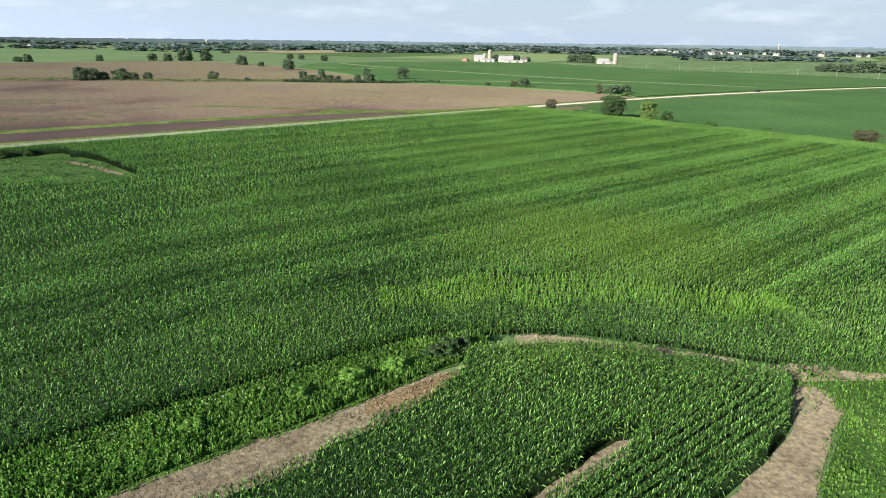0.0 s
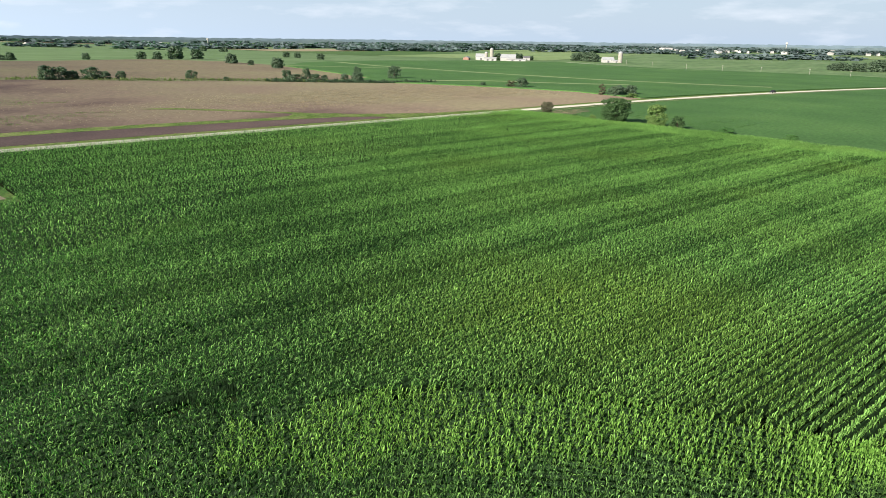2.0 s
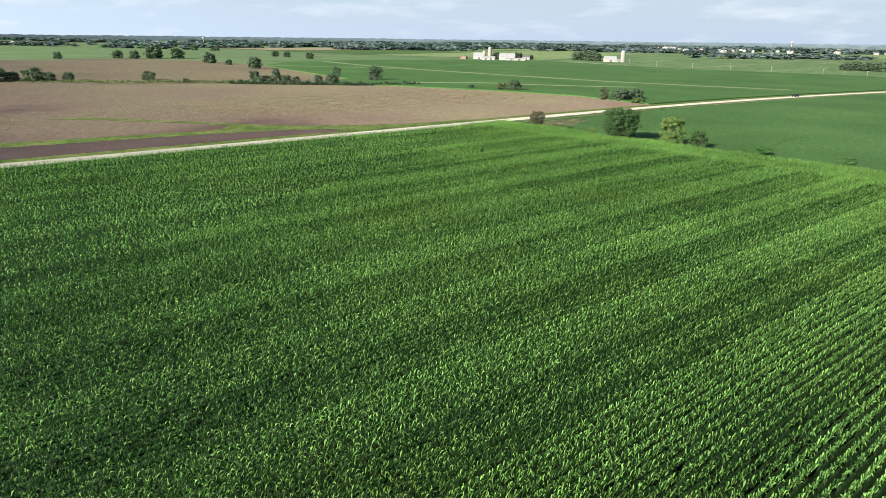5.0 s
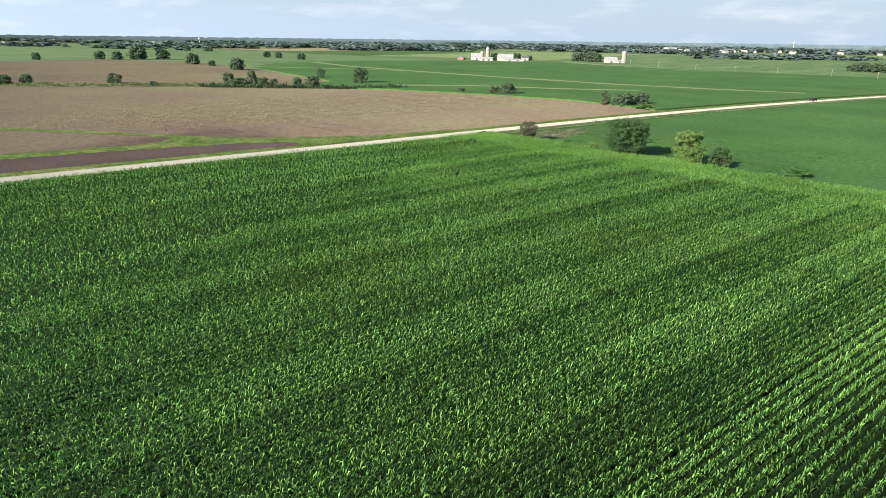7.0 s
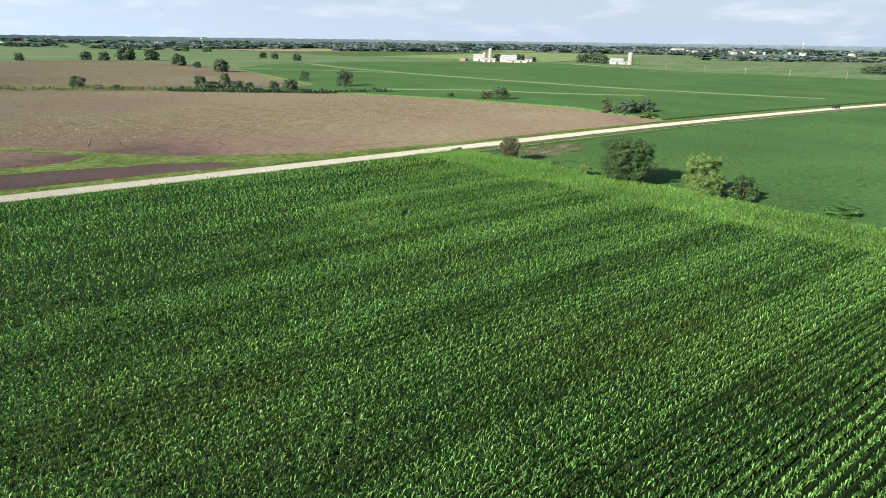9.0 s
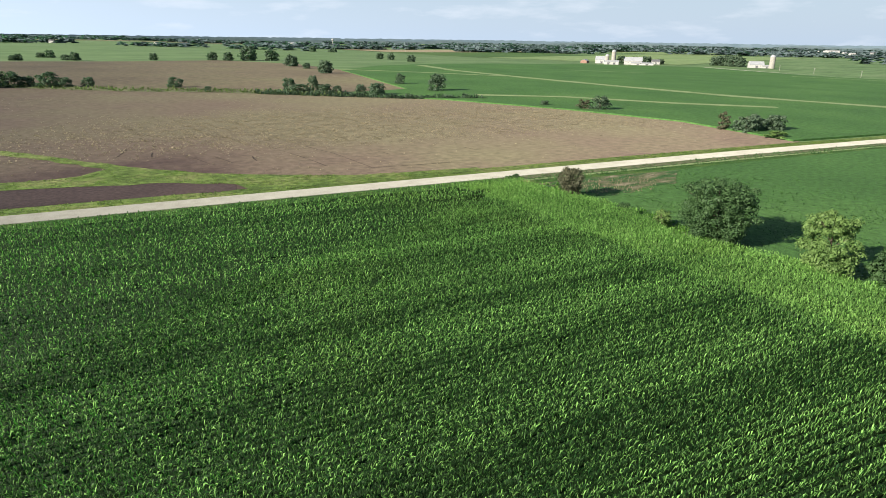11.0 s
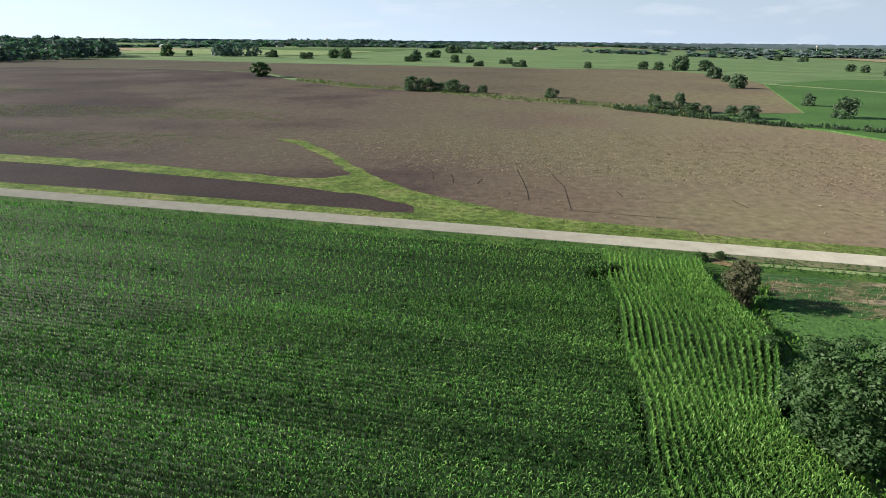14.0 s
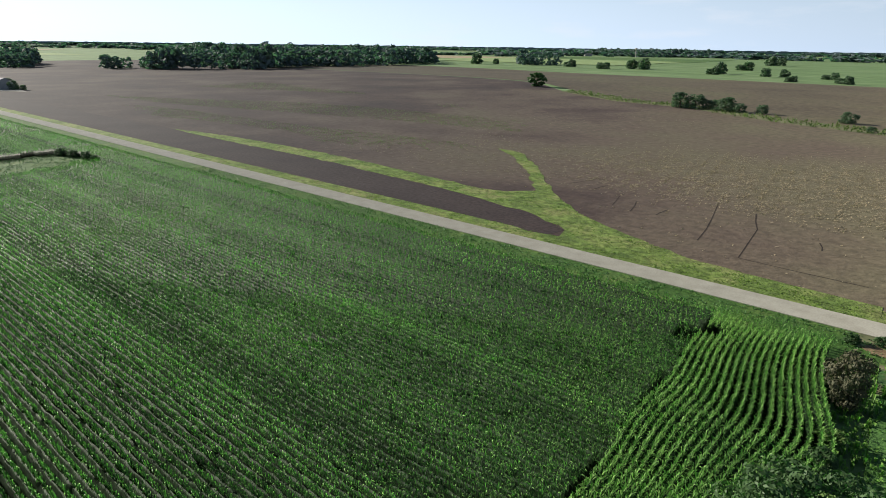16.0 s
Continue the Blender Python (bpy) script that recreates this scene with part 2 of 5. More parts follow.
M_TUFT = leaf_material("grass_blade", (0.064, 0.128, 0.016), (0.2, 0.288, 0.052), patch=(0.1, 0.5), yellow=(0.15, 0.6, (0.32, 0.304, 0.12)), through_light=0.25)
M_OLIVE = leaf_material("olive_weed", (0.0918, 0.119, 0.0437), (0.203, 0.262, 0.0875), patch=(0.1, 0.5), through_light=0.2)
M_DRY = leaf_material("dry_weed", (0.200, 0.155, 0.100), (0.430, 0.360, 0.235), patch=(0.3, 0.5), through_light=0.1)
M_BARK = material("bark", [(0.3, (0.048, 0.036, 0.024)), (0.7, (0.104, 0.08, 0.06))], 3.0, bump=0.03, bump_scale=12)
# Floor far darker than soil: the canopy's shade is painted in.
M_FLOOR_SHADE = material("shaded_corn_floor", [(0.3, (0.010, 0.018, 0.007)), (0.7, (0.020, 0.030, 0.012))], 0.8, bump=0.05, bump_scale=6, gloss=0.0)
M_FAR = material("far_pasture", [(0.3, (0.0805, 0.141, 0.0518)), (0.5, (0.112, 0.183, 0.0702)), (0.7, (0.161, 0.225, 0.104))], 0.006, second=(0.04, 0.28), stretch=(1, 4, 1))
M_CROP_PALE = material("pale_crop", [(0.3, (0.150, 0.230, 0.085)), (0.7, (0.220, 0.285, 0.120))], 0.01, second=(0.06, 0.2))
M_CROP_DEEP = material("deep_crop", [(0.3, (0.048, 0.104, 0.028)), (0.7, (0.08, 0.144, 0.036))], 0.01, second=(0.06, 0.25))
M_CROP_TAN = material("ripe_crop", [(0.3, (0.24, 0.2, 0.12)), (0.7, (0.32, 0.272, 0.168))], 0.01, second=(0.06, 0.2))
M_GRASS = material("verge_grass", [(0.25, (0.056, 0.1, 0.0192)), (0.5, (0.108, 0.16, 0.036)), (0.75, (0.2, 0.208, 0.08))], 0.12, second=(0.8, 0.45), bump=0.15, bump_scale=2.5)
M_DITCH = material("ditch_grass", [(0.25, (0.028, 0.072, 0.0128)), (0.5, (0.044, 0.104, 0.0176)), (0.75, (0.096, 0.144, 0.036))], 0.2, second=(2.0, 0.35), bump=0.15, bump_scale=2.5)
M_BARE = material("bare_dark_soil", [(0.25, (0.046, 0.031, 0.030)), (0.75, (0.076, 0.053, 0.047))], 0.06, second=(1.2, 0.3), bump=0.1, bump_scale=1.5, chalky=1.0)
M_STRIP = material("dry_grass_strip", [(0.25, (0.16, 0.224, 0.088)), (0.75, (0.256, 0.312, 0.144))], 0.1, second=(1.0, 0.2))
M_BANK = material("bank_grass", [(0.25, (0.085, 0.105, 0.046)), (0.75, (0.185, 0.180, 0.100))], 0.12, second=(0.9, 0.3))
M_STUBBLE = material("stubble_soil", [(0.26, (0.040, 0.028, 0.026)), (0.42, (0.076, 0.052, 0.043)), (0.56, (0.126, 0.096, 0.070)), (0.80, (0.138, 0.122, 0.074))], 0.016, second=(0.5, 0.24), detail=9.0, bump=0.15, bump_scale=1.2, chalky=0.8, drift=[((1, 0), -30, 225, 0.15), ((0.085, 1), 206, 262, 0.09)])
M_RUT = material("wet_rut_soil", [(0.3, (0.022, 0.016, 0.013)), (0.7, (0.040, 0.030, 0.024))], 1.5)
M_STUBBLE_FAR = material("dry_stubble", [(0.25, (0.0853, 0.0689, 0.0472)), (0.5, (0.121, 0.1, 0.0643)), (0.75, (0.131, 0.128, 0.0656))], 0.01, second=(0.3, 0.25), bump=0.25, bump_scale=1.0, chalky=0.8)
M_GRAVEL = material("pale_gravel", [(0.3, (0.304, 0.292, 0.239)), (0.7, (0.395, 0.384, 0.321))], 0.4, second=(5.0, 0.15), bump=0.02, bump_scale=12, chalky=0.6)
M_SOIL = material("dry_soil", [(0.25, (0.11, 0.0921, 0.0616)), (0.42, (0.158, 0.135, 0.0933)), (0.58, (0.202, 0.174, 0.121)), (0.75, (0.143, 0.137, 0.0748))], 0.35, second=(2.2, 0.42), bump=0.10, bump_scale=5.0, chalky=0.6)
M_CLOD = material("dry_clod", [(0.3, (0.085, 0.068, 0.046)), (0.7, (0.190, 0.160, 0.115))], 1.5, chalky=0.6)
M_DRYSOIL = material("dry_weed_ground", [(0.46, (0.04, 0.1, 0.0272)), (0.56, (0.112, 0.12, 0.056)), (0.68, (0.24, 0.208, 0.136))], 0.30, second=(1.5, 0.35), stretch=(0.6, 1.6, 1), bump=0.2, bump_scale=2.0)
M_SOIL_RED = material("orange_soil", [(0.25, (0.130, 0.090, 0.048)), (0.75, (0.215, 0.165, 0.092))], 0.6, second=(3.0, 0.35), bump=0.15, bump_scale=2.5, chalky=0.6)
M_SOY = material("soybean_canopy", [(0.25, (0.042, 0.104, 0.025)), (0.5, (0.058, 0.137, 0.033)), (0.75, (0.083, 0.171, 0.043))], 0.02, second=(0.9, 0.3), bump=0.15, bump_scale=3.0)
M_WHITE = material("white_paint", [(0.3, (0.336, 0.328, 0.312)), (0.7, (0.416, 0.408, 0.384))], 0.5)
M_CONCRETE = material("silo_concrete", [(0.3, (0.24, 0.224, 0.192)), (0.7, (0.32, 0.304, 0.264))], 0.4, second=(2.0, 0.1))
M_TIN = material("tin_roof", [(0.3, (0.256, 0.264, 0.272)), (0.7, (0.352, 0.36, 0.368))], 0.3, rough=0.45)
M_BRICKRED = material("red_boards", [(0.3, (0.224, 0.128, 0.096)), (0.7, (0.304, 0.192, 0.152))], 0.5)
M_SHINGLE = material("grey_shingle", [(0.3, (0.08, 0.08, 0.084)), (0.7, (0.152, 0.152, 0.16))], 0.6)
M_GLASS = material("dark_window", [(0.3, (0.024, 0.028, 0.032)), (0.7, (0.048, 0.056, 0.064))], 1.0, rough=0.15, gloss=0.5)
M_FLOWER = leaf_material("white_flower", (0.48, 0.48, 0.4), (0.64, 0.64, 0.592), patch=(0.5, 0.2), through_light=0.1)
M_POLE = material("weathered_pole", [(0.3, (0.256, 0.232, 0.2)), (0.7, (0.4, 0.376, 0.336))], 2.0)
M_CAR = material("dark_car_paint", [(0.3, (0.016, 0.016, 0.02)), (0.7, (0.024, 0.024, 0.028))], 1.0, rough=0.25, gloss=0.5)
M_RUBBER = material("tyre_rubber", [(0.3, (0.012, 0.012, 0.012)), (0.7, (0.024, 0.024, 0.024))], 4.0)

# ---- the lie of the land ----


def smooth(a, b, v):
    u = np.clip((np.asarray(v, float) - a) / (b - a), 0, 1)
    return u * u * (3 - 2 * u)


def land(x, y):
    """Height of the bare ground."""
    x, y = np.asarray(x, float), np.asarray(y, float)
    z = -6.0 - 12.0 * smooth(250, 1050, x)
    z = z + 5.0 * np.exp(-(((x + 60) / 260) ** 2 + ((y - 600) / 190) ** 2))
    return z


def road_y(x):
    return 202.3 - 0.085 * np.asarray(x, float)


def mesh_object(name, verts, faces, mat, smooth_faces=False):
    me = bpy.data.meshes.new(name)
    me.from_pydata(verts, [], faces)
    me.materials.append(mat)
    if smooth_faces:
        me.polygons.foreach_set("use_smooth", [True] * len(me.polygons))
    return new(name, me)


def numpy_mesh(name, verts, tris, mat):
    """A mesh out of arrays of corners and triangles."""
    me = bpy.data.meshes.new(name)
    me.vertices.add(len(verts))
    me.vertices.foreach_set("co", np.ascontiguousarray(verts, np.float32).ravel())
    me.loops.add(3 * len(tris))
    me.loops.foreach_set("vertex_index", np.ascontiguousarray(tris, np.int32).ravel())
    me.polygons.add(len(tris))
    me.polygons.foreach_set("loop_start", np.arange(0, 3 * len(tris), 3, dtype=np.int32))
    me.update(calc_edges=True)
    me.materials.append(mat)
    return me


def sheet(name, outline, lift, mat, cell=25.0, skirt=0.0):
    """A piece of land cut to an outline, laid on the ground, lift above it, with a skirt down its rim."""
    bm = bmesh.new()
    bm.faces.new([bm.verts.new((x, y, 0)) for x, y in outline])
    xs, ys = [p[0] for p in outline], [p[1] for p in outline]
    for lo, hi, axis in ((min(xs), max(xs), 0), (min(ys), max(ys), 1)):
        count = min(60, int((hi - lo) / cell))
        for k in range(1, count + 1):
            co, no = [0, 0, 0], [0, 0, 0]
            co[axis], no[axis] = lo + (hi - lo) * k / (count + 1), 1
            bmesh.ops.bisect_plane(bm, geom=bm.verts[:] + bm.edges[:] + bm.faces[:], plane_co=co, plane_no=no, dist=1e-4)
    bmesh.ops.triangulate(bm, faces=bm.faces[:])
    bmesh.ops.recalc_face_normals(bm, faces=bm.faces[:])
    if bm.faces and sum(f.normal.z for f in bm.faces) < 0:
        bmesh.ops.reverse_faces(bm, faces=bm.faces[:])
    rim = [e for e in bm.edges if e.is_boundary]
    for v in bm.verts:
        v.co.z = float(land(v.co.x, v.co.y)) + lift
    if skirt:
        made = bmesh.ops.extrude_edge_only(bm, edges=rim)
        for v in made["geom"]:
            if isinstance(v, bmesh.types.BMVert):
                v.co.z -= skirt
    me = bpy.data.meshes.new(name)
    bm.to_mesh(me)
    bm.free()
    me.materials.append(mat)
    return new(name, me)


def ragged(outline, amount, seed, step=1.6):
    """The same outline with an uneven, worn edge."""
    rng = np.random.default_rng(seed)
    out = []
    for (ax, ay), (bx, by) in zip(outline, outline[1:] + outline[:1]):
        long = math.hypot(bx - ax, by - ay)
        n = max(1, int(long / step))
        for k in range(n):
            u = k / n
            o = float(rng.normal(0, amount)) if k else 0.0
            out.append((ax + (bx - ax) * u - (by - ay) / long * o, ay + (by - ay) * u + (bx - ax) / long * o))
    return out


def build_ground():
    lines = np.unique(np.concatenate([np.arange(-1000, 1401, 25.0), np.geomspace(1400, 4900, 10), -np.geomspace(1000, 4900, 12)]))
    n = len(lines)
    gx, gy = np.meshgrid(lines, lines, indexing="ij")
    verts = np.stack([gx, gy, land(gx, gy) - 0.05], -1).reshape(-1, 3)
    i, j = np.meshgrid(np.arange(n - 1), np.arange(n - 1), indexing="ij")
    a = (i * n + j).ravel()
    quads = np.stack([a, a + n, a + n + 1, a + 1], -1)
    ob = mesh_object("ground", verts.tolist(), quads.tolist(), M_FAR, True)
    return tagged(ob, "open farmland of pale green pasture to the horizon", "ground", kind="structure")


build_ground()


def along_road(x0, x1, off0, off1, step=30.0):
    """Outline of a band beside the road's centre line, off0 to off1 metres to its north."""
    xs = np.linspace(x0, x1, max(2, int((x1 - x0) / step)))
    return [(float(x), float(road_y(x) + off0)) for x in xs] + [(float(x), float(road_y(x) + off1)) for x in xs[::-1]]


tagged(sheet("road", along_road(-900, 2400, -2.6, 2.6), 0.18, M_GRAVEL, skirt=0.2), "straight pale gravel farm road", "road", kind="structure")
tagged(sheet("verge", along_road(-900, 2400, 2.5, 7.5), 0.08, M_GRASS), "mown yellow-green grass verge beside the gravel road", "grass", kind="structure")
tagged(sheet("verge", along_road(-900, 2400, -12.6, -2.5), 0.08, M_DITCH), "grass ditch between the gravel road and the crops", "grass", kind="structure")

tagged(sheet("verge", along_road(214, 900, -5.3, -2.5), 0.12, M_BANK), "worn grey-olive shoulder of the gravel road", "grass", kind="structure")
tagged(sheet("verge", along_road(214, 900, -7.0, -5.8), 0.13, M_STRIP), "pale mown strip beside the road ditch", "grass", kind="structure")
NEAR_FIELD = [(-900, 283), (-300, 234.5), (100, 200.5), (216, 190.5), (322, 182), (331, 230), (319, 279), (294, 334), (254, 370), (207, 403), (166, 421), (116, 455), (73, 462), (20, 500), (-32, 560), (-300, 640), (-520, 700), (-900, 700)]
tagged(sheet("stubble_field", NEAR_FIELD, 0.06, M_STUBBLE), "brown harvested field with green weed patches", "field", kind="structure")
FAR_FIELD = [(-520, 705), (-300, 645), (-32, 566), (25, 508), (78, 470), (118, 464), (168, 432), (212, 416), (262, 386), (307, 395), (353, 605), (358, 748), (300, 840), (188, 810), (-77, 830), (-282, 900), (-480, 920)]
tagged(sheet("dry_field", FAR_FIELD, 0.06, M_STUBBLE_FAR), "pale brown stubble field beyond the hedge", "field", kind="structure")
WEDGE = [(-240, 230.5), (-100, 218.5), (60, 205.5), (130, 199), (165, 195.5), (166, 200), (155, 207), (127, 214.2), (108, 216.8), (85, 221.3), (60, 223.8), (31.5, 226.2), (-4, 230), (-19, 232.5), (-120, 240), (-240, 247)]
tagged(sheet("bare_soil", ragged(WEDGE, 0.35, 1, 4.0), 0.09, M_BARE, cell=15), "bare dark purple-brown soil between grass strips", "soil", kind="structure")
SPIT = [(-19, 232.7), (20, 234.5), (50, 232.6), (79, 230), (101, 226), (122, 222), (134, 220), (141, 221), (146, 226), (132, 247), (118, 264), (106, 274), (112, 273.5), (119, 269.5), (135, 249), (150, 227), (163, 213), (177, 204), (188, 198), (205, 194.5), (216, 193), (216, 189), (168, 192.5), (166, 200), (155, 207), (127, 214.2), (108, 216.8), (85, 221.3), (60, 223.8), (31.5, 226.2), (-4, 230)]
tagged(sheet("grass_waterway", ragged(SPIT, 0.35, 2, 3.0), 0.12, M_GRASS, cell=12), "forked strip of bright green grass in the brown field", "grass", kind="structure")
SOY_NORTH = [(600, 160.5), (930, 132), (975, 264), (962, 365), (940, 500), (1029, 764), (880, 885), (662, 835), (496, 745), (434, 700), (350, 600), (304, 392), (254, 370), (291.5, 331.5), (316.5, 277), (328.5, 230), (320.5, 184)]
tagged(sheet("soybean_field", SOY_NORTH, 0.55, M_SOY, skirt=0.6), "dark green soybean field beyond the gravel road", "field", kind="structure")
SOY_EAST = [(216.5, 172), (320, 165), (900, 116), (2000, 22), (2000, -500), (216.5, -500)]
tagged(sheet("soybean_field", SOY_EAST, 0.45, M_SOY, skirt=0.6), "dark green soybean field beside the corn", "field", kind="structure")


def ribbon(line, width, seed=0):
    """Outline of a band of that width along a bent line."""
    rng = np.random.default_rng(seed)
    pts, fine = np.array(line, float), []
    for a, b in zip(pts[:-1], pts[1:]):
        for u in np.linspace(0, 1, 5)[:-1]:
            fine.append(a + (b - a) * u)
    fine = np.array(fine + [pts[-1]])
    d = np.gradient(fine, axis=0)
    d /= np.linalg.norm(d, axis=1)[:, None]
    n = np.stack([-d[:, 1], d[:, 0]], 1)
    half = width / 2 * rng.uniform(0.75, 1.25, len(fine))
    return [tuple(map(float, q)) for q in np.concatenate([fine + n * half[:, None], (fine - n * half[:, None])[::-1]])]


for line, width in (([(496, 725), (462, 600), (455, 480), (456, 382), (462, 303), (483, 236), (505, 190)], 11.0), ([(350, 606), (405, 556), (452, 500)], 9.0), ([(318, 346), (356, 323), (385, 280), (418, 250)], 7.5), ([(640, 640), (700, 580)], 6.0), ([(880, 520), (905, 430)], 6.0)):
    tagged(sheet("grass_strip", ribbon(line, width, 4), 0.62, M_STRIP, cell=20), "pale dry grass strip through the soybean field", "grass", kind="structure")
tagged(sheet("farm_lane", ribbon([(1040, 764), (946, 500), (968, 365), (982, 264), (940, 124)], 5.0, 2), 0.2, M_GRAVEL, cell=20), "pale gravel lane along the soybean field", "road", kind="structure")
HEDGE_BANK = [(20, 497), (73, 460), (116, 453), (166, 419), (207, 401), (250, 364), (262, 376), (258, 392), (212, 420), (168, 436), (118, 468), (78, 474), (30, 512)]
tagged(sheet("grass_bank", HEDGE_BANK, 0.14, M_BANK), "dry grass bank under the hedge between two fields", "grass", kind="structure")


def far_fields():
    rng = np.random.default_rng(21)
    mats = (M_CROP_PALE, M_CROP_DEEP, M_CROP_PALE, M_CROP_TAN, M_CROP_DEEP)
    texts = ("pale green crop field far away", "deep green crop field far away", "pale green crop field far away", "ripe tan field far away", "deep green crop field far away")
    for k in range(34):
        a, r = rng.uniform(radians(-75), radians(85)), rng.uniform(1300, 4200)
        cx, cy = r * math.sin(a), r * math.cos(a)
        w, d, t = rng.uniform(180, 520), rng.uniform(100, 320), rng.choice([0.0, 0.0, 0.3])
        c, s = math.cos(t), math.sin(t)
        i = int(rng.integers(0, 5))
        tagged(sheet("crop_field", [(cx + c * x - s * y, cy + s * x + c * y) for x, y in ((-w, -d), (w, -d), (w, d), (-w, d))], 0.25 + 0.02 * k, mats[i], cell=120), texts[i], "field", kind="structure")


far_fields()


def backdrop(r, base, waves, mat, label, seed):
    """A wooded ridge at the edge of sight; its haze is the colour of mat."""
    a = np.linspace(radians(-110), radians(130), 900)
    top = base + waves * soft_wave(a * 23 + seed) + 1.5 * soft_wave(a * 170 + 3 + seed) + 2.5 * soft_wave(a * 610 + seed)
    low = [(r * math.sin(v), r * math.cos(v), -40.0) for v in a]
    high = [(r * math.sin(v), r * math.cos(v), float(h)) for v, h in zip(a, top)]
    n = len(a)
    ob = mesh_object("backdrop", low + high, [(i, i + 1, n + i + 1, n + i) for i in range(n - 1)], mat)
    tagged(ob, label, "horizon", kind="structure")


def soft_wave(v):
    return (np.sin(v) + np.sin(v * 1.7 + 1) + np.sin(v * 2.9 + 2)) / 3


# Blue-grey ridges: the haze of distance is painted into both colours.
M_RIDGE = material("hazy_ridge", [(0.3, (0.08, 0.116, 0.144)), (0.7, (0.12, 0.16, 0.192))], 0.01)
M_RIDGE_NEAR = material("hazy_near_ridge", [(0.3, (0.062, 0.088, 0.100)), (0.7, (0.105, 0.140, 0.150))], 0.02)
backdrop(4850.0, 12.0, 1.5, M_RIDGE, "wooded ridge on the horizon in painted blue-grey haze", 0.0)
backdrop(4500.0, -1.0, 9.0, M_RIDGE_NEAR, "dark wooded ridge before the horizon, tinted with painted haze", 2.0)
tagged(sheet("farm_yard", [(-330, 262), (-268, 262), (-246, 272), (-300, 285)], 0.15, M_GRAVEL), "pale gravel yard beside the machine shed", "yard", kind="structure")



def wheel_ruts():
    """Short wet ruts where the planter's wheels sank in at the foot of the slope."""
    ruts = [(163.7, 233.5, 165.6, 224.5), (168.6, 231.0, 170.6, 221.5), (176.5, 228.0, 175.9, 221.8), (183.6, 241.0, 186.0, 225.0), (186.0, 225.0, 187.6, 209.0), (192.3, 236.0, 194.8, 223.5), (194.8, 223.5, 195.7, 203.2), (152.0, 250.0, 149.0, 240.0), (157.0, 243.0, 156.0, 236.0)]
    ruts += [(195.9, 203.0, 214.0, 200.6), (205.5, 221.0, 206.4, 216.0), (228.0, 217.0, 229.5, 211.0), (247.0, 214.0, 249.0, 207.0)]
    for k, (ax, ay, bx, by) in enumerate(ruts):
        mid = ((ax + bx) / 2 + 0.25 * math.sin(k * 2.1), (ay + by) / 2 + 0.2 * math.cos(k * 1.7))
        tagged(sheet("wheel_rut", ribbon([(ax, ay), mid, (bx, by)], 0.16 + 0.05 * (k % 3), k), 0.09, M_RUT, cell=6), "dark wheel rut in the brown soil", "rut", kind="structure")


wheel_ruts()

# ---- the corn ----
CORN_NORTH = 11.2                                        # from the road's middle to the corn
EAST_EDGE, STRIP_EDGE = 212.5, 199.0


def bend(points, step):
    """A smooth line through a few points."""
    pts = np.array(points, float)
    pts = np.concatenate([[2 * pts[0] - pts[1]], pts, [2 * pts[-1] - pts[-2]]])
    out = []
    for a, b, c, d in zip(pts, pts[1:], pts[2:], pts[3:]):
        for t in np.linspace(0, 1, max(2, int(np.linalg.norm(c - b) / step)), endpoint=False):
            out.append(0.5 * (2 * b + (c - a) * t + (2 * a - 5 * b + 4 * c - d) * t * t + (3 * b - a - 3 * c + d) * t ** 3))
    return np.array(out + [pts[-2]])


# the main field's southern rim, a wide bow
RIM = bend([(-120, 56), (-40, 50), (4, 45.8), (21, 43.2), (35, 40.6), (43, 36.6), (49, 31.6), (54.5, 22.8), (57.5, 16.2), (62, 10.2), (70, 6.2), (95, -6)], 0.8)


